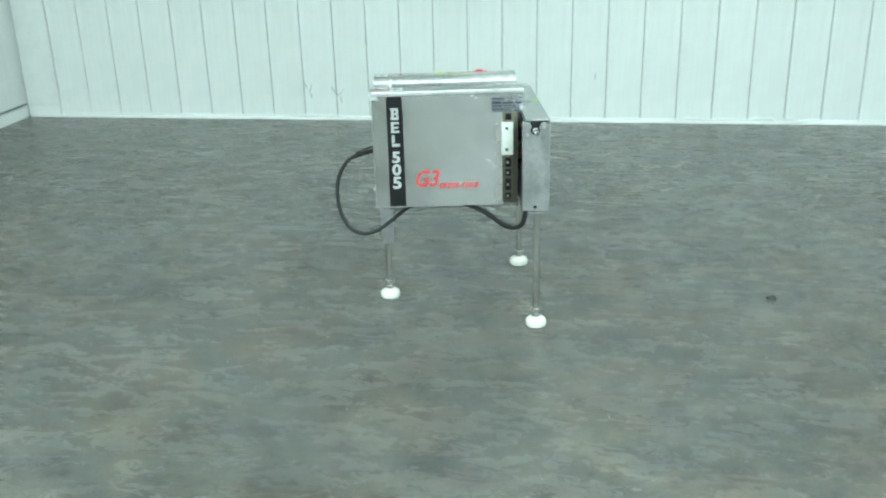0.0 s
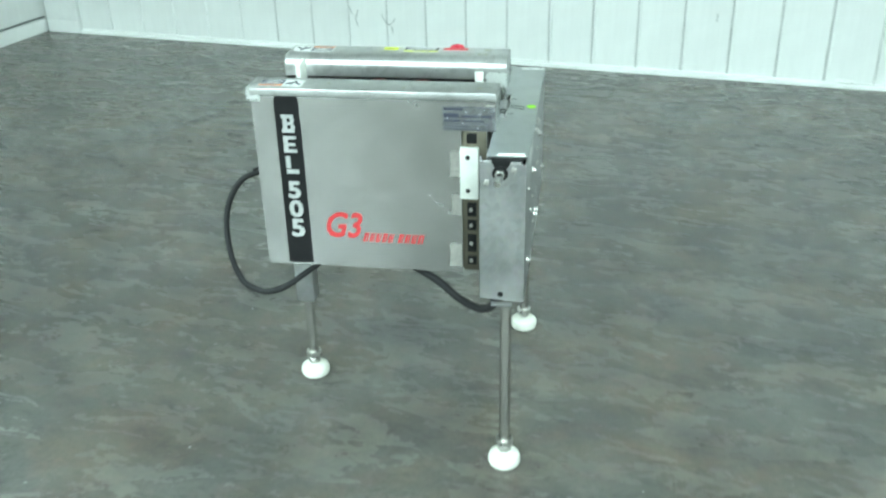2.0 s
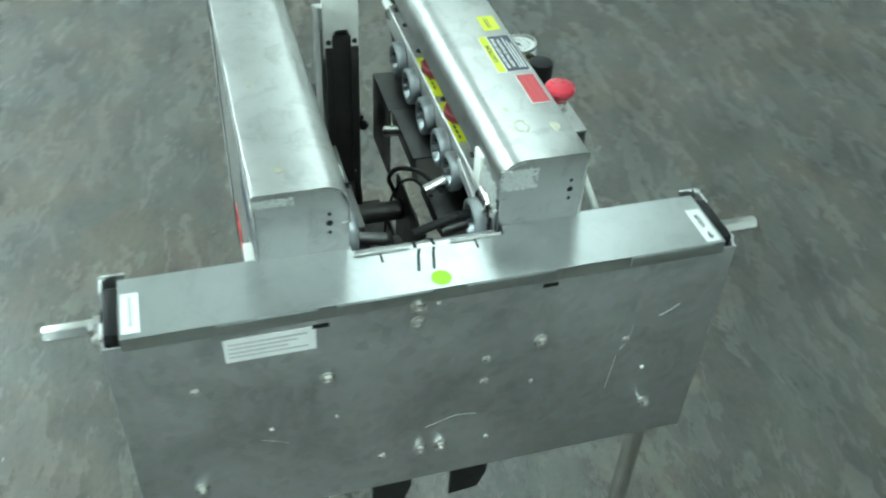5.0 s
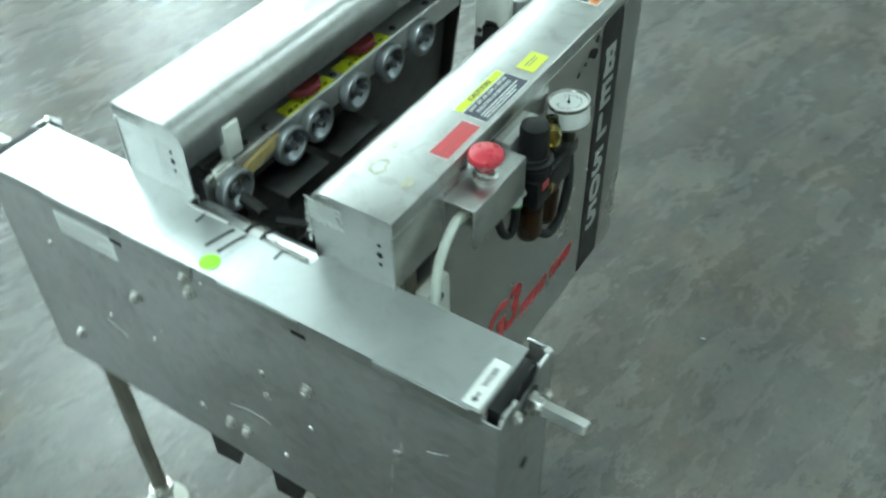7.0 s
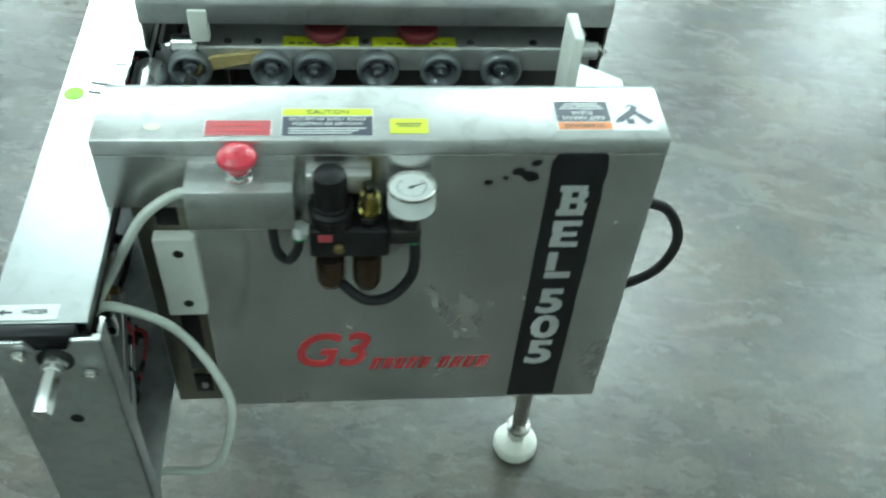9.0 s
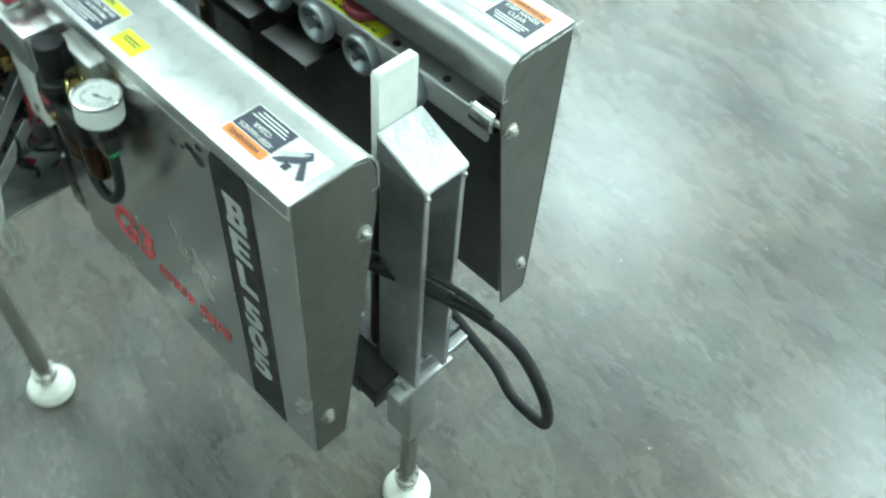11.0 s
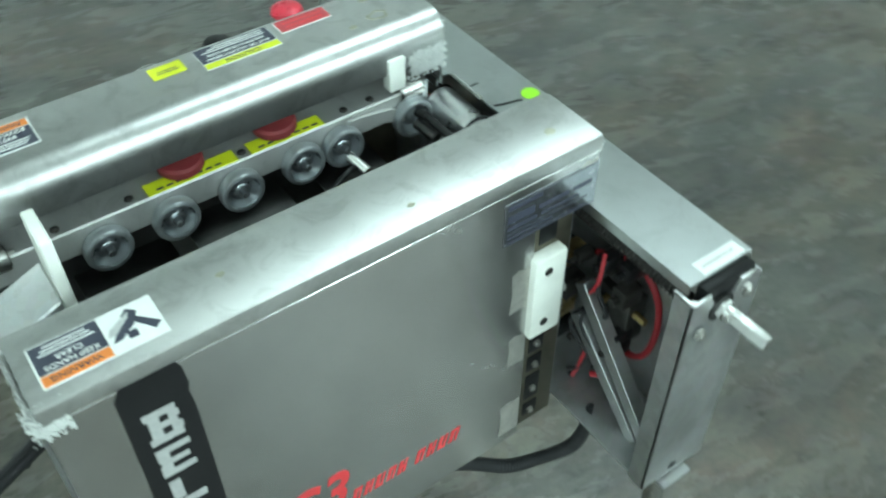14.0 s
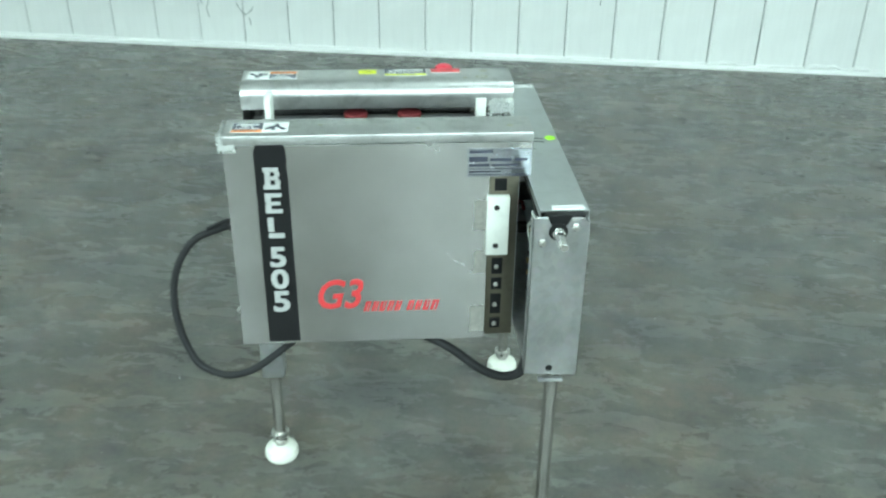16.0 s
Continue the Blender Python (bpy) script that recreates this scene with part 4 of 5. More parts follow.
ob.matrix_basis = pose(0.370, 0.350, BZ1 + 0.003, 0, 0, 180)
bm = bmesh.new()
slab(-0.032, 0.032, -0.010, 0.010, -0.0003, 0.0010, 0, bm)
slab(-0.026, 0.022, -0.002, 0.002, 0.0007, 0.0003, 1, bm)
ob = part("direction_label", bm, [M_PAPER, M_SILVER], housing, "white label with faded print")
ob.matrix_basis = pose(0.366, -0.362, BZ1 + 0.003)
for y0, y1, z0 in ((-0.094, -0.036, 0.482), (0.022, 0.078, 0.480)):
    part("black_tab", prism([(y0, 0.560), (y0, z0), (y1 - 0.012, z0 + 0.006), (y1, z0 + 0.04), (y1, 0.560)], 0.006, Matrix(((0, 0, 1, BX1 - 0.011), (1, 0, 0, 0), (0, 1, 0, 0), (0, 0, 0, 1))), 0.001), M_BLACK, housing, "black plate hanging below the housing")

# screw spindle under the top cover
bm = rod((0.322, -0.375, 0.884), (0.322, 0.364, 0.884), 0.0075, 12)
for k in range(118):
    y = -0.372 + k * 0.0062
    join(bm, lathe([(0.0072, -0.0014), (0.0105, 0), (0.0072, 0.0014)], 10, False), facing((0.322, y, 0.884), (0, 1, 0.06)))
part("spindle", bm, M_DARK, housing, "greasy threaded spindle")
# flat stays and carriage inside the housing
for s in (-1, 1):
    for (ya, za), (yb, zb) in (((0.190, 0.752), (0.352, 0.560)), ((0.190, 0.690), (0.326, 0.550))):
        d = Vector((yb - ya, zb - za)).normalized()
        n = Vector((-d.y, d.x)) * 0.0105
        q = [(YC + s * u, v) for u, v in ((ya + n.x, za + n.y), (yb + n.x, zb + n.y), (yb - n.x, zb - n.y), (ya - n.x, za - n.y))]
        part("stay_bar", prism(q, 0.020, Matrix(((0, 0, 1, 0.330), (1, 0, 0, 0), (0, 1, 0, 0), (0, 0, 0, 1))), 0.001), M_GALV, housing)
    # slide column behind the white wear block
    lo, hi = sorted((YC + s * 0.166, YC + s * 0.2005))
    col = join(block(0.230, 0.291, lo, hi, 0.522, 0.918, 0.001), block(0.226, 0.2305, lo, hi + 0.002 * s, 0.53, 0.91))
    column = part("slide_column", col, M_COLUMN, machine, "olive-grey steel slide column with slots")
    lo, hi = sorted((YC + s * 0.199, YC + s * 0.2025))
    for z0, z1 in (((0.540, 0.566), (0.578, 0.630), (0.642, 0.672), (0.682, 0.722)) if s < 0 else ((0.545, 0.585), (0.600, 0.715))):
        part("slot", block(0.240, 0.264, lo, hi, z0, z1, 0.001), M_BLACK, column)
        part("bolt", bolt_mesh(0.006, 0.005), M_BOLT, column).matrix_basis = facing((0.250, YC + s * 0.2025, (z0 + z1) / 2), (0, s, 0))
    part("slot", block(0.240, 0.266, *sorted((YC + s * 0.199, YC + s * 0.2025)), 0.885, 0.913, 0.001), M_BLACK, column)
    lo, hi = sorted((YC + s * 0.2005, YC + s * 0.2185))
    wear = part("wear_block", block(0.224, 0.272, lo, hi, 0.738, 0.877, 0.0025), M_WHITE, column, "white plastic wear block")
    for z in (0.853, 0.762):
        part("screw", join(lathe([(0.0062, -0.001), (0.0062, 0.0006)], 16), lathe([(0.0035, 0.0004), (0.0035, 0.0012)], 6)), M_DARK, column).matrix_basis = facing((0.2445, YC + s * 0.2185, z), (0, s, 0))
    # diagonal flat next to the column
    part("stay_bar", prism([(0.276, 0.925), (0.292, 0.925), (0.292, 0.545), (0.284, 0.545)], 0.10, Matrix(((1, 0, 0, 0), (0, 0, 1, min(YC + s * 0.10, YC + s * 0.20)), (0, 1, 0, 0), (0, 0, 0, 1)))), M_GALV, column)

# valves and red hoses inside the housing
for s in (-1, 1):
    hose = tube([(0.372, YC + s * 0.175, 0.775), (0.380, YC + s * 0.24, 0.80), (0.378, YC + s * 0.285, 0.765), (0.376, YC + s * 0.29, 0.69), (0.374, YC + s * 0.265, 0.645), (0.372, YC + s * 0.20, 0.64)], 0.0048, 10, 10)
    part("red_hose", hose, M_RED_HOSE, housing, "glossy red air hose")
    hose = tube([(0.350, YC + s * 0.18, 0.640), (0.360, YC + s * 0.235, 0.655), (0.365, YC + s * 0.27, 0.610), (0.350, YC + s * 0.22, 0.575)], 0.005, 10, 8)
    part("red_hose", hose, M_RED_HOSE, housing, "glossy red air hose")
    lo, hi = sorted((YC + s * 0.195, YC + s * 0.255))
    part("air_valve", join(block(0.362, 0.396, lo, hi, 0.665, 0.745, 0.003), rod((0.372, lo, 0.765), (0.372, hi, 0.765), 0.009, 12)), M_DARK, housing, "greasy dark air valve")
    part("brass_fitting", rod((0.364, YC + s * 0.215, 0.728), (0.352, YC + s * 0.215, 0.728), 0.006, 6), M_BRASS, housing)
    pick = random.Random(21 + s)
    for k in range(16):
        u, z, r = pick.uniform(0.125, 0.262), pick.uniform(0.600, 0.845), pick.uniform(0.006, 0.013)
        bm = block(0.352 - r, 0.374, YC + s * u - r, YC + s * u + r, z - r * 1.3, z + r * 1.3, 0.002)
        join(bm, rod((0.352 - r, YC + s * u, z), (0.340 - r, YC + s * u, z), r * 0.55, 12))
        part("valve_body", bm, (M_DARK, M_BLACK, M_BLACK, M_DARK, M_BRASS)[k % 5], housing)
    for k in range(7):
        u, z = pick.uniform(0.13, 0.25), pick.uniform(0.62, 0.82)
        pts = [(0.345, YC + s * u, z), (0.330, YC + s * (u + pick.uniform(-0.02, 0.03)), z - 0.04), (0.338, YC + s * (u + pick.uniform(-0.04, 0.04)), z - 0.085), (0.352, YC + s * (u + pick.uniform(-0.03, 0.03)), z - 0.12)]
        part("inner_hose", tube(pts, 0.0032, 8, 8), (M_RUBBER, M_RED_HOSE, M_RUBBER, M_HOSE)[k % 4], housing)
    part("brass_fitting", rod((0.374, YC + s * 0.250, 0.722), (0.374, YC + s * 0.275, 0.722), 0.006, 6), M_BRASS, housing)

# bright cross tube with a clamp at the infeed end
part("cross_tube", rod((0.311, YC - 0.10, 0.880), (0.311, YC + 0.10, 0.880), 0.0245, 28), M_ZINC, machine, "dull bright spindle tube with black ties")
for y in (-0.02, 0.004):
    part("cable_tie", rod((0.311, y, 0.880), (0.311, y + 0.004, 0.880), 0.0262, 24), M_RUBBER, machine)


# ---- middle base, tail post and taping head ----
base = part("base_plate", prism([(-0.096, 0.470), (-0.092, 0.470), (-0.092, 0.498), (-0.034, 0.498), (-0.034, 0.503), (-0.094, 0.503), (-0.096, 0.501)], 0.60,
                                Matrix(((0, 0, 1, -0.292), (1, 0, 0, 0), (0, 1, 0, 0), (0, 0, 0, 1)))), M_CRINKLE, machine, "galvanised folded base plate with smeared surface")
part("base_strip", block(-0.300, 0.000, -0.033, 0.040, 0.492, 0.499, 0.001), M_CRINKLE, base)
part("base_strip", block(0.000, 0.300, -0.033, -0.004, 0.492, 0.497, 0.001), M_CRINKLE, base)
part("black_cap", block(-0.296, -0.2925, -0.094, -0.036, 0.474, 0.497, 0.001), M_BLACK, base)
bm = join(block(-0.190, 0.290, 0.041, 0.076, 0.498, 0.505, 0.001), block(-0.262, 0.290, 0.074, 0.079, 0.470, 0.512, 0.001))
join(bm, block(-0.29, -0.191, 0.022, 0.0735, 0.462, 0.500, 0.002))
perf = part("perforated_rail", bm, M_DARK, machine, "black perforated rail beside the base")
for k in range(22):
    part("hole", block(-0.180 + 0.021 * k, -0.171 + 0.021 * k, 0.054, 0.063, 0.5046, 0.5056), M_BLACK, perf)
part("rail_cap", block(-0.293, -0.2895, 0.020, 0.0755, 0.458, 0.500, 0.001), M_BLACK, perf, "black plastic end cap")
part("guide_rod", rod((-0.02, 0.034, 0.515), (0.28, 0.034, 0.515), 0.005, 12), M_CHROME, machine, "thin bright guide rod")

PX0, PX1, PY0, PY1 = -0.326, -0.250, -0.037, 0.029
post_bm = prism([(PX0, PY0), (PX1, PY0), (PX1, PY1), (PX0, PY1), (PX0, PY1 - 0.009), (PX1 - 0.006, PY1 - 0.009), (PX1 - 0.006, PY0 + 0.009), (PX0, PY0 + 0.009)], 0.416, Matrix.Translation((0, 0, 0.499)), 0.0012)
tailpost = part("tail_post", post_bm, M_GALV, machine, "galvanised upright channel post with a sloping cap")
part("cap_plate", prism([(PX0 - 0.002, 0.912), (PX0 - 0.002, 0.920), (PX1 + 0.002, 0.954), (PX1 + 0.002, 0.912)], PY1 - PY0 + 0.004,
                        Matrix(((1, 0, 0, 0), (0, 0, 1, PY0 - 0.002), (0, 1, 0, 0), (0, 0, 0, 1))), 0.002), M_CAP, tailpost, "smeared galvanised sloping cap, lightened for the lamp reflection")
for y in (PY0 + 0.004, PY1 - 0.004):
    part("screw", stud_screw(0.004), M_BOLT, tailpost).matrix_basis = facing((PX0, y, 0.905), (-1, 0, 0))
part("foot_plate", join(block(-0.312, -0.20, -0.096, 0.034, 0.478, 0.494, 0.002), block(-0.318, -0.235, -0.06, 0.052, 0.462, 0.478, 0.002)), M_GALV, tailpost, "galvanised cross plate")
for z in (0.80, 0.72, 0.64, 0.57):
    part("bolt", bolt_mesh(0.010, 0.010, 0.014), M_BOLT, tailpost).matrix_basis = facing((-0.275, -0.004, z), (-1, 0, 0.3))
for z in (0.86, 0.76, 0.68, 0.61, 0.55):
    part("spring_link", rod((-0.27, -0.020, z), (-0.27, 0.012, z - 0.03), 0.007, 10), M_DARK, tailpost)
part("strike_handle", join(rod((-0.165, -0.026, 0.640), (-0.143, -0.097, 0.653), 0.0078, 14), rod((-0.166, -0.024, 0.6395), (-0.163, -0.034, 0.6415), 0.011, 14)), M_BLACK, tailpost, "short black handle")
# white guide block on the post, forked downwards
outline = [(-0.027, 1.029), (-0.030, 1.024), (-0.030, 0.862), (-0.014, 0.862), (-0.014, 0.905), (-0.009, 0.915), (0.009, 0.915), (0.014, 0.905), (0.014, 0.862), (0.030, 0.862), (0.030, 1.024), (0.027, 1.029)]
gb = part("guide_block", prism([(y - 0.004, z) for y, z in outline], 0.013, Matrix(((0, 0, 1, -0.247), (1, 0, 0, 0), (0, 1, 0, 0), (0, 0, 0, 1))), 0.0015), M_WHITE, tailpost, "white plastic guide block with rounded top")
for y, z in ((-0.026, 0.895), (0.018, 0.895), (-0.026, 0.870), (0.018, 0.870)):
    part("screw", stud_screw(0.0045), M_DARK, tailpost).matrix_basis = facing((-0.234, y, z), (1, 0, 0))

# taping head between the rails, the shade there put into its dark colour
head_bm = join(block(-0.236, -0.228, -0.032, -0.020, 0.51, 0.885, 0.001), block(-0.236, -0.228, 0.012, 0.024, 0.51, 0.885, 0.001))
join(head_bm, block(-0.240, -0.232, -0.020, 0.012, 0.60, 0.905, 0.001))
part("head_arm", head_bm, M_DARK, machine, "steel double arm below the white guide, darkened for the shade")
head = part("taping_head", join(block(0.02, 0.22, 0.030, 0.034, 0.62, 0.800, 0.001), block(0.02, 0.22, -0.046, -0.042, 0.62, 0.790, 0.001)), M_DARK, machine, "taping head with plates, rollers and arms, coloured dark for shade")
for x, z, r in ((0.055, 0.755, 0.016), (0.105, 0.705, 0.020), (0.165, 0.750, 0.014), (0.19, 0.66, 0.022), (0.08, 0.645, 0.015)):
    part("head_roller", rod((x, -0.041, z), (x, 0.029, z), r, 18), M_DARK, head)
part("head_frame", join(join(block(0.200, 0.292, -0.085, 0.075, 0.615, 0.655, 0.002), block(0.10, 0.29, -0.10, -0.085, 0.503, 0.66, 0.002)), block(0.10, 0.29, 0.075, 0.09, 0.503, 0.66, 0.002)), M_DARK, head)
part("black_lever", join(rod((0.270, -0.010, 0.890), (0.262, 0.052, 0.902), 0.006, 12), rod((0.262, 0.052, 0.902), (0.258, 0.070, 0.900), 0.0065, 12)), M_BLACK, head, "black lever")
for p in ([(0.15, 0.05, 0.85), (0.10, 0.035, 0.845), (0.03, 0.03, 0.78), (0.0, 0.02, 0.70), (0.05, 0.0, 0.62)], [(0.23, 0.02, 0.85), (0.22, 0.0, 0.80), (0.24, -0.02, 0.72), (0.20, -0.03, 0.64)],
          [(0.0, -0.03, 0.80), (-0.06, -0.01, 0.70), (-0.12, 0.0, 0.60), (-0.17, 0.02, 0.53)]):
    part("wire", tube(p, 0.0022, 6, 8), M_RUBBER, head)
part("red_hose", tube([(0.20, 0.06, 0.74), (0.24, 0.03, 0.77), (0.26, -0.02, 0.74), (0.24, -0.05, 0.68), (0.26, -0.06, 0.60)], 0.004, 8, 8), M_RED_HOSE, head)
part("tension_arm", join(block(0.235, 0.255, -0.030, -0.018, 0.60, 0.86, 0.002), rod((0.245, -0.06, 0.74), (0.245, 0.05, 0.74), 0.006, 10)), M_DARK, head)
part("black_cable", tube([(0.165, 0.060, 0.868), (0.120, 0.040, 0.872), (0.065, 0.022, 0.842), (0.020, 0.018, 0.792), (-0.010, 0.034, 0.742), (0.000, 0.045, 0.70)], 0.0036, 8, 10), M_RUBBER, head)


# ---- legs ----
def leg(x, y, z_top, collar):
    """A turned rod in a levelling foot; collar: the height of the washer over the floor."""
    at = Matrix.Translation((x, y, FLOOR))
    shaft = part("leg", rod((x, y, FLOOR + 0.040), (x, y, z_top), 0.0148, 24), M_ROD, machine, "turned steel leg on a white levelling foot")
    part("washer", lathe([(0.021, 0), (0.0235, 0.002), (0.0235, 0.012), (0.021, 0.014)], 24), M_BOLT, shaft).matrix_basis = at @ Matrix.Translation((0, 0, collar))
    part("nut", lathe([(0.0165, 0), (0.0185, 0.002), (0.0185, 0.016), (0.0165, 0.018)], 6), M_BOLT, shaft).matrix_basis = at @ Matrix.Translation((0, 0, 0.043))
    foot = lathe([(0.035, 0.0), (0.0415, 0.003), (0.0445, 0.010), (0.0445, 0.022), (0.041, 0.031), (0.030, 0.039), (0.020, 0.043), (0.016, 0.0435)], 36)
    part("foot", foot, M_FOOT, shaft, "white nylon levelling foot").matrix_basis = at
    return shaft


leg(0.357, -0.374, 0.556, 0.070)
leg(0.358, 0.346, 0.556, 0.060)
leg(-0.281, -0.011, 0.40, 0.072)
part("leg_socket", join(block(-0.309, -0.253, -0.039, 0.017, 0.292, 0.480, 0.004), block(-0.303, -0.259, -0.033, 0.011, 0.288, 0.294)), M_GALV, machine, "galvanised square leg socket")


# ---- emergency stop and air preparation set on the back panel ----
YB = YC + OUT
br = join(block(0.103, 0.219, YB - 0.001, YB + 0.041, 0.979, 0.982, 0.0008), block(0.103, 0.219, YB + 0.0385, YB + 0.0415, 0.925, 0.981, 0.0008))
join(br, block(0.103, 0.219, YB - 0.0005, YB + 0.002, 0.925, 0.98))
bracket = part("stop_bracket", br, M_STEEL_X, machine, "bent stainless bracket with a red emergency stop")
part("stop_button", lathe([(0.012, 0.018), (0.0135, 0.022), (0.0205, 0.030), (0.0215, 0.034), (0.020, 0.038), (0.015, 0.0415), (0.006, 0.043), (0.001, 0.0432)], 32), M_RED, bracket, "red mushroom stop button").matrix_basis = Matrix.Translation((0.160, YB + 0.020, 0.979))
part("button_collar", lathe([(0.015, 0.0), (0.015, 0.006), (0.0115, 0.007), (0.0115, 0.010), (0.0125, 0.011), (0.0125, 0.0145), (0.0105, 0.0155), (0.0105, 0.02)], 24), M_CHROME, bracket, "bright threaded collar").matrix_basis = Matrix.Translation((0.160, YB + 0.020, 0.9815))
part("screw", stud_screw(0.006), M_DARK, bracket).matrix_basis = facing((0.212, YB + 0.002, 0.915), (0, 1, 0))

air = part("air_regulator", join(join(block(-0.002, 0.088, YB + 0.010, YB + 0.052, 0.888, 0.930, 0.004), rod((0.063, YB + 0.030, 0.928), (0.063, YB + 0.030, 0.946), 0.0245, 24)),
                                 block(0.012, 0.030, YB + 0.018, YB + 0.044, 0.928, 0.942, 0.002)), M_BLACK, machine, "black air regulator and lubricator with amber bowls and gauge")
knob = lathe([(0.0205, 0), (0.0205, 0.004), (0.0185, 0.006), (0.0185, 0.043), (0.0172, 0.0470), (0.012, 0.0485), (0.001, 0.049)], 28)
part("regulator_knob", knob, M_BLACK, air, "black ribbed pressure knob").matrix_basis = Matrix.Translation((0.063, YB + 0.030, 0.951))
part("knob_collar", lathe([(0.024, 0), (0.0255, 0.002), (0.0255, 0.008), (0.022, 0.010)], 28), M_BLACK, air).matrix_basis = Matrix.Translation((0.063, YB + 0.030, 0.942))
part("mounting_plate", block(0.018, 0.090, YB - 0.0005, YB + 0.012, 0.950, 0.978, 0.002), M_ALU, air)
part("sight_dome", lathe([(0.010, 0), (0.0125, 0.002), (0.0125, 0.020), (0.010, 0.030), (0.008, 0.034), (0.008, 0.040), (0.005, 0.042)], 22), M_SIGHT, air, "clear yellow sight dome").matrix_basis = Matrix.Translation((0.020, YB + 0.031, 0.943))
part("dome_core", lathe([(0.005, 0), (0.006, 0.01), (0.003, 0.025)], 12), M_BRASS, air).matrix_basis = Matrix.Translation((0.020, YB + 0.031, 0.944))
for x, ln, mat in ((0.066, 0.072, M_AMBER), (0.023, 0.074, M_AMBER)):
    part("bowl", lathe([(0.0165, 0), (0.0175, -0.004), (0.0175, -ln + 0.016), (0.014, -ln + 0.006), (0.006, -ln), (0.001, -ln - 0.0005)], 24), mat, air, "amber plastic bowl").matrix_basis = Matrix.Translation((x, YB + 0.031, 0.889))
    part("bowl_filling", lathe([(0.0135, -0.02 if x > 0.05 else -0.014), (0.0135, -ln + 0.018), (0.010, -ln + 0.010), (0.003, -ln + 0.006)], 20), M_BOWL_OIL, air).matrix_basis = Matrix.Translation((x, YB + 0.031, 0.889))
part("red_tab", block(0.062, 0.078, YB + 0.0515, YB + 0.0535, 0.915, 0.926, 0.0008), M_RED_LABEL, air)
part("brass_fitting", lathe([(0.0065, 0), (0.0065, 0.004), (0.004, 0.005), (0.002, 0.005)], 14), M_BRASS, air).matrix_basis = facing((0.055, YB + 0.052, 0.905), (0, 1, 0))
# gauge tilted slightly so that its dial's ellipse fits the camera's view
gm = Matrix.Translation((-0.026, YB + 0.031, 0.966)) @ pose(0, 0, 0, 5, 0, 0)
gauge = part("pressure_gauge", lathe([(0.006, -0.026), (0.010, -0.022), (0.024, -0.019), (0.0265, -0.016), (0.0265, 0.010), (0.0275, 0.011), (0.0275, 0.014), (0.0255, 0.0145), (0.0245, 0.0115), (0.0235, 0.0105)], 36), M_CHROME, air, "chrome rimmed pressure gauge with white dial")
gauge.matrix_basis = gm
bm = lathe([(0.0240, 0.009), (0.0240, 0.0112)], 32)
for k in range(21):
    a = radians(225 - 13.5 * k)
    ln = 0.0045 if k % 5 == 0 else 0.0025
    join(bm, block(0.0175 - ln, 0.0175, -0.0004, 0.0004, 0.0110, 0.0115), Matrix.Rotation(a, 4, "Z"), 1)
join(bm, prism([(-0.005, -0.001), (0.016, -0.0004), (0.016, 0.0004), (-0.005, 0.001)], 0.0006, Matrix.Translation((0, 0, 0.0116))), Matrix.Rotation(radians(205), 4, "Z"), 1)
join(bm, lathe([(0.002, 0.0112), (0.0018, 0.0128)], 12), None, 1)
dial = part("gauge_dial", bm, [M_PAPER, M_INK], air, "white gauge dial with black needle")
dial.matrix_basis = gm
part("gauge_band", lathe([(0.0268, -0.014), (0.0268, 0.009)], 32, False), M_PAPER, air).matrix_basis = gm
part("gauge_stem", join(rod((-0.026, YB + 0.034, 0.905), (-0.026, YB + 0.034, 0.952), 0.0085, 14), block(-0.038, -0.001, YB + 0.022, YB + 0.044, 0.900, 0.922, 0.003)), M_DARK, air)
for p, r in (([(-0.030, YB + 0.034, 0.902), (-0.033, YB + 0.036, 0.87), (-0.028, YB + 0.038, 0.835), (-0.005, YB + 0.040, 0.803), (0.025, YB + 0.040, 0.798), (0.05, YB + 0.036, 0.82), (0.062, YB + 0.030, 0.84)], 0.0065),
             ([(0.100, YB + 0.028, 0.905), (0.103, YB + 0.030, 0.880), (0.114, YB + 0.030, 0.862), (0.127, YB + 0.026, 0.872), (0.131, YB + 0.018, 0.905), (0.130, YB + 0.008, 0.925)], 0.0058)):
    part("black_air_hose", tube(p, r, 12, 8), M_RUBBER, air, "black air hose")
part("hose_fitting", join(rod((0.100, YB + 0.028, 0.898), (0.099, YB + 0.028, 0.918), 0.0085, 12), rod((0.099, YB + 0.028, 0.912), (0.085, YB + 0.03, 0.912), 0.007, 10)), M_PAPER, air)
part("green_ring", join(rod((0.100, YB + 0.028, 0.8985), (0.100, YB + 0.028, 0.901), 0.009, 14), rod((-0.030, YB + 0.034, 0.8975), (-0.030, YB + 0.034, 0.9), 0.009, 14)), plain("green_plastic", (0.02, 0.35, 0.12), 0.4), air)

# pale air hoses
part("pale_air_hose", tube([(0.206, 0.222, 0.962), (0.232, 0.222, 0.960), (0.268, 0.226, 0.933), (0.291, 0.236, 0.900), (0.318, 0.242, 0.850), (0.352, 0.247, 0.785)], 0.0060, 12, 10), M_HOSE, machine, "pale translucent air hose")
part("pale_air_hose", tube([(0.345, 0.290, 0.800), (0.330, 0.298, 0.848), (0.298, 0.306, 0.872), (0.240, 0.290, 0.802), (0.192, 0.318, 0.708), (0.204, 0.334, 0.620), (0.232, 0.322, 0.548), (0.290, 0.300, 0.508), (0.345, 0.293, 0.500), (0.360, 0.293, 0.55)], 0.0055, 12, 10), M_HOSE, machine, "pale translucent air hose in a loose loop")

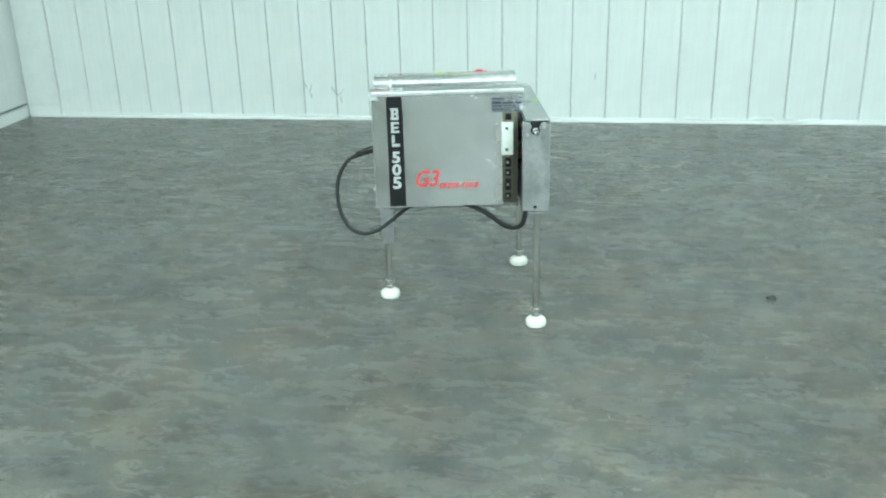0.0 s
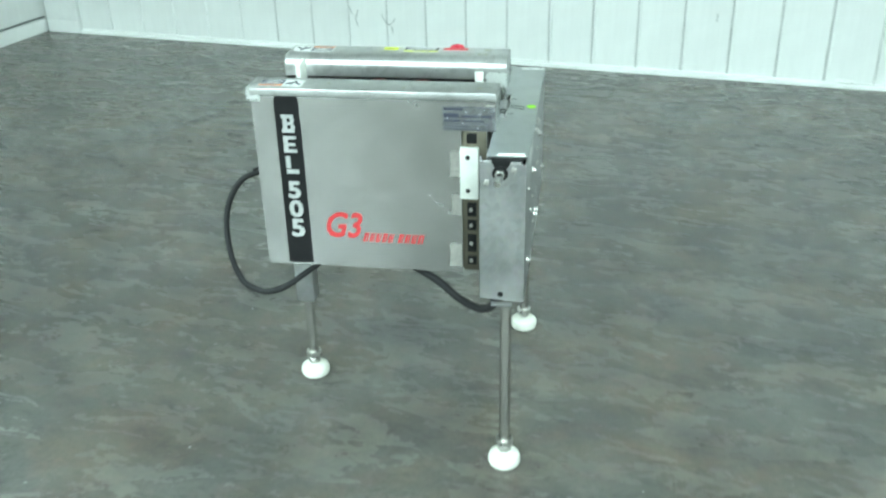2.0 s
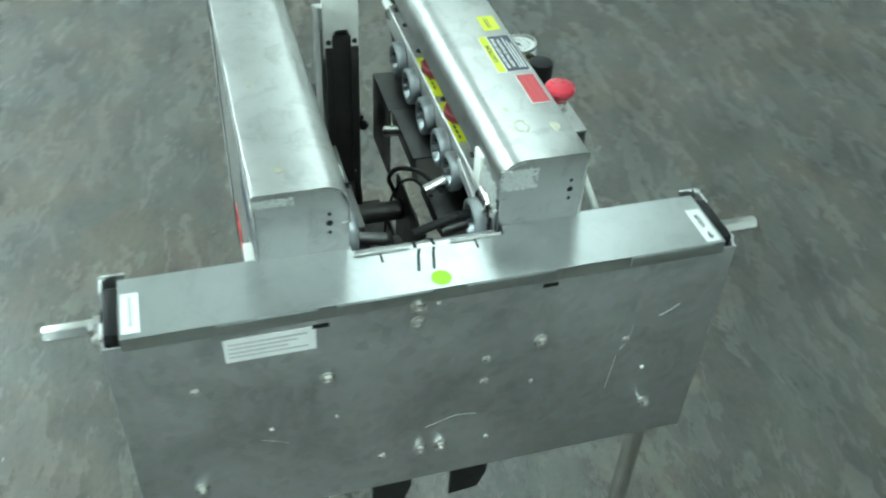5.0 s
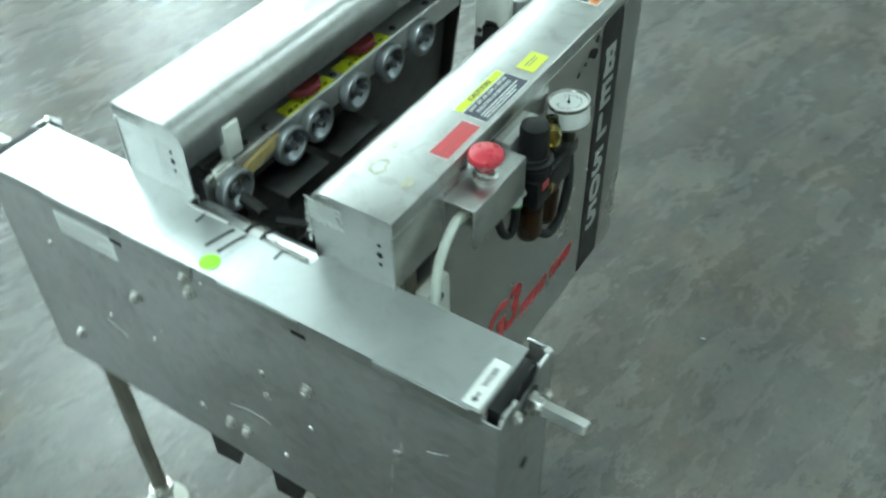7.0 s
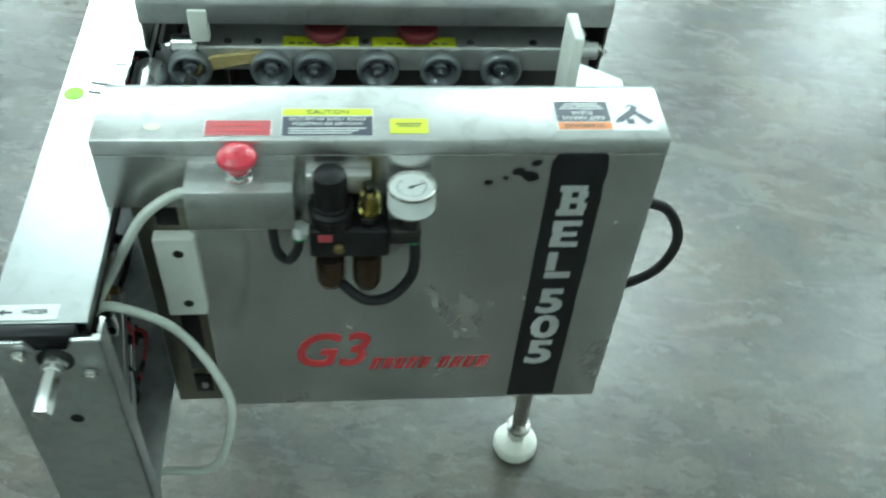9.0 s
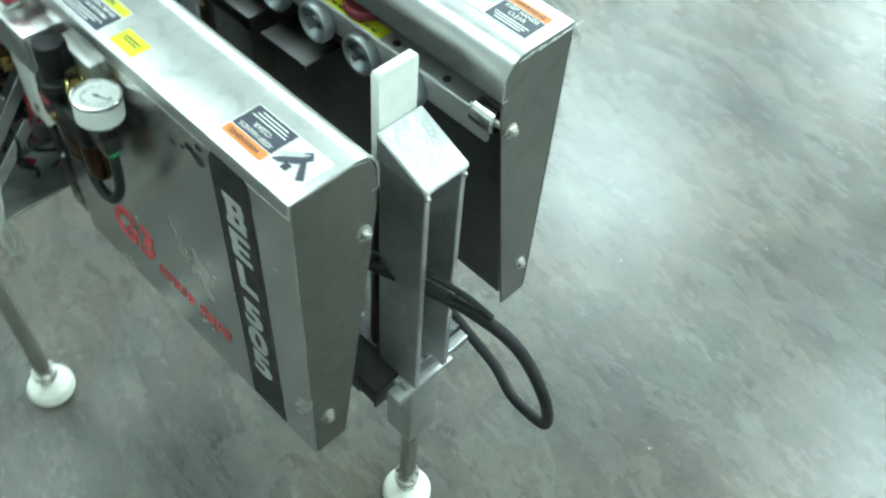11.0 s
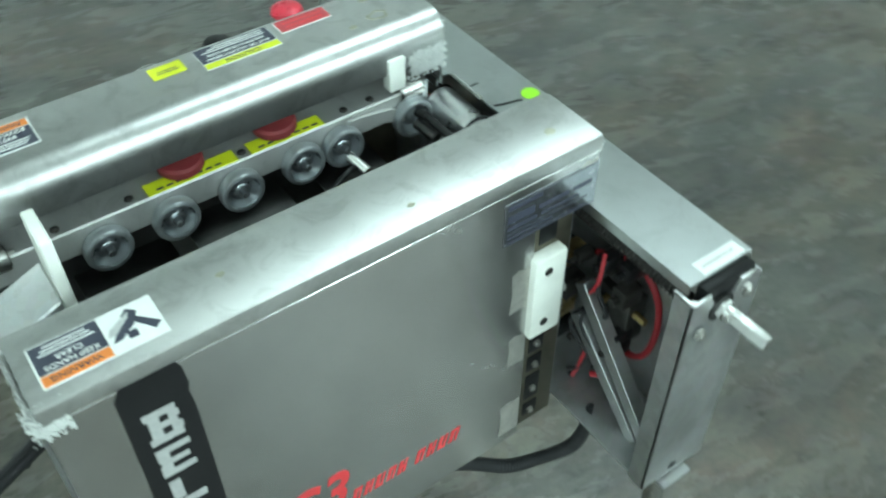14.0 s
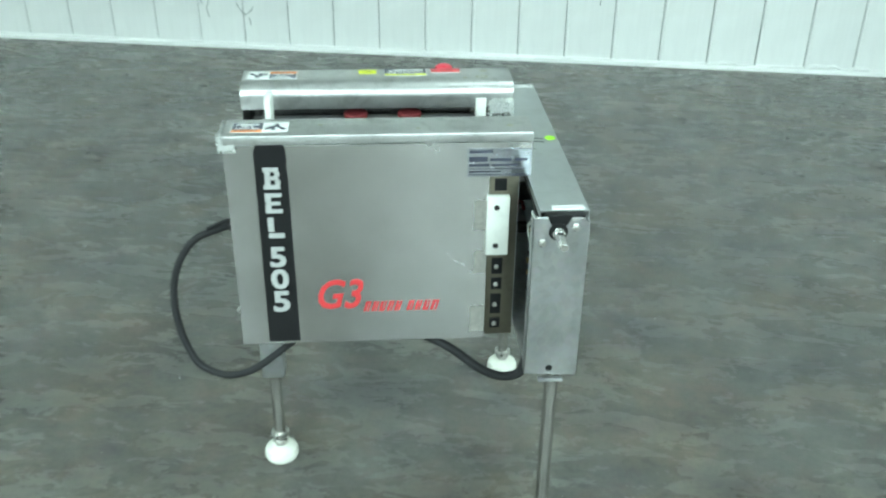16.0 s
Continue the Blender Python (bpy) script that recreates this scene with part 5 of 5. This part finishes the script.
# ---- black cables ----
part("power_cable", tube([(-0.24, 0.035, 0.716), (-0.30, 0.014, 0.716), (-0.372, -0.011, 0.708), (-0.443, -0.03, 0.680), (-0.489, -0.047, 0.594), (-0.488, -0.075, 0.487), (-0.448, -0.111, 0.402),
                          (-0.390, -0.128, 0.374), (-0.338, -0.143, 0.385), (-0.285, -0.141, 0.412), (-0.182, -0.124, 0.487), (-0.11, -0.108, 0.520), (-0.04, -0.10, 0.528)], 0.0086, 12, 10), M_RUBBER, machine, "thick black cable hanging in a loop")
part("cable_tie", rod((-0.352, -0.004, 0.698), (-0.358, -0.006, 0.728), 0.004, 8), M_RUBBER, machine)
part("thin_cable", tube([(-0.24, 0.03, 0.735), (-0.31, 0.005, 0.738), (-0.36, -0.012, 0.728), (-0.405, -0.022, 0.712)], 0.0045, 8, 8), M_RUBBER, machine)
part("corrugated_conduit", tube([(-0.02, -0.12, 0.53), (0.05, -0.155, 0.515), (0.15, -0.192, 0.478), (0.216, -0.210, 0.432), (0.268, -0.215, 0.408), (0.306, -0.236, 0.428), (0.318, -0.252, 0.468), (0.326, -0.262, 0.548)], 0.0105, 12, 22, 0.05), M_RUBBER, machine, "black corrugated conduit below the front panel")


# ---- debris on the floor ----
squig = part("rubber_scrap", tube([(0, 0, 0.005), (0.022, 0.012, 0.007), (0.040, -0.002, 0.006), (0.030, -0.024, 0.005), (0.008, -0.022, 0.008), (0.0, -0.006, 0.012)], 0.0045, 8, 6), M_RUST)
squig.matrix_world = Matrix.Translation((1.435, -0.185, FLOOR))
tagged(squig, "curled scrap of black rubber lying on the concrete", "scrap")
rnd = random.Random(11)
chip_rows = [(1.546, -1.025), (0.519, -1.155), (0.257, -1.516), (-0.438, -1.03), (-1.35, -0.35), (-0.2, -0.75), (0.9, 0.6), (-1.1, 1.2), (1.9, 1.1), (-0.8, -1.9), (0.75, -0.45),
             (-0.62, 0.35), (0.62, 0.95), (-1.6, 0.1), (1.25, -0.75), (0.1, 1.35), (-0.3, 0.75), (1.1, 1.8), (-0.95, -0.62), (-0.55, -0.42)]
for x, y in chip_rows:
    n, r = rnd.randint(4, 7), rnd.uniform(0.003, 0.006)
    pts = [(r * rnd.uniform(0.5, 1.4) * math.cos(2 * math.pi * k / n), 0.28 * r * rnd.uniform(0.5, 1.2) * math.sin(2 * math.pi * k / n)) for k in range(n)]
    chip = part("paper_chip", prism(pts, 0.0015), M_PAPER)
    chip.matrix_world = pose(x + rnd.uniform(-.02, .02), y, FLOOR, 0, 0, rnd.uniform(0, 180))
    tagged(chip, "tiny pale chip of paper on the concrete", "scrap", "chips on the floor")

# ---- ceiling lamps ----
# fixtures are out of view; those over the added lamps are made up
def lamp_fixture():
    ob = new("ceiling_lamp")
    part("lamp_housing", prism([(-0.33, 0), (-0.26, 0.06), (0.26, 0.06), (0.33, 0), (0.32, 0), (0.255, 0.052), (-0.255, 0.052), (-0.32, 0)], 1.28, Matrix(((0, 0, 1, -0.64), (1, 0, 0, 0), (0, 1, 0, 0.01), (0, 0, 0, 1)))), M_FIXTURE, ob)
    part("hanger", join(rod((-0.5, 0, 0.065), (-0.5, 0, DROP + 0.02), 0.006, 8), rod((0.5, 0, 0.065), (0.5, 0, DROP + 0.02), 0.006, 8)), M_BOLT, ob)
    return tagged(ob, "white wide ceiling lamp hanging below the ceiling", "lamp", "ceiling lamps")


fixture = lamp_fixture()
fixture.matrix_basis = ROOM @ Matrix.Translation((LAMP_ROWS[0][0], -LAMP_ROWS[0][1], HEIGHT - DROP - 0.02))
for a, b, down, up in LAMP_ROWS[1:]:
    copy_thing(fixture, ROOM @ Matrix.Translation((a, -b, HEIGHT - DROP - 0.02)))

# ---- wall panels, each its own sheet ----
PITCH = 0.2752


def panel_mesh(ribbed):
    w = PITCH - 0.0045
    if ribbed:
        line = [(0, 0), (0.004, 0.006), (0.014, 0.006), (0.018, 0), (w - 0.001, 0), (w, -0.004)]
    else:
        line = [(0, -0.004), (0.003, 0.002), (0.006, 0), (w - 0.003, 0), (w, -0.005)]
    ring = [(x, -y) for x, y in line] + [(w, 0.011), (0, 0.011)]
    bm = prism(ring, HEIGHT - 0.04, Matrix(((1, 0, 0, 0), (0, 1, 0, 0), (0, 0, 1, 0.02), (0, 0, 0, 1))))
    me = bpy.data.meshes.new("panel")
    bm.to_mesh(me)
    bm.free()
    me.materials.append(M_WALL)
    return me


plain_panel, rib_panel = panel_mesh(False), panel_mesh(True)
backing = part("seam_backing", block(0.272, 14.95, 0.0095, 0.0125, 0.01, HEIGHT - 0.01), M_SEAM, wall_n)
x = 0.272
k = 0
while x + PITCH < 15:
    o = new("panel", rib_panel if k >= 13 else plain_panel)
    o.parent = wall_n
    o.matrix_basis = Matrix.Translation((x, 0, 0))
    x += PITCH
    k += 1

# bent base trim and scratches on the wall
bm = bmesh.new()
for a, z, w, hgt in ((5.55, 0.02, 0.14, 0.035), (6.05, 0.02, 0.22, 0.04), (6.30, 0.025, 0.12, 0.03)):
    pts = [(a + w * u, z + hgt * math.sin(math.pi * u) * (0.8 + 0.3 * math.sin(9 * u))) for u in [i / 10 for i in range(11)]]
    join(bm, tube([(p, -0.014, q) for p, q in pts], 0.006, 8, 4))
bent = part("bent_trim_edge", bm, M_TRIM, wall_n)
bm = bmesh.new()
for a, z, la, lz in ((2.52, 0.23, 0.02, 0.06), (2.50, 0.26, -0.02, 0.05), (2.76, 0.20, 0.05, 0.05), (2.76, 0.20, -0.05, 0.07), (2.78, 0.19, 0.01, -0.05), (2.52, 0.23, 0.015, -0.05), (3.02, 0.62, 0.004, 0.07), (4.86, 0.34, 0.003, 0.05)):
    join(bm, tube([(a, -0.0005, z), (a + la * 0.6, -0.001, z + lz * 0.45), (a + la, -0.0005, z + lz)], 0.0022, 6, 4))
part("scratch", bm, M_SEAM, wall_n)
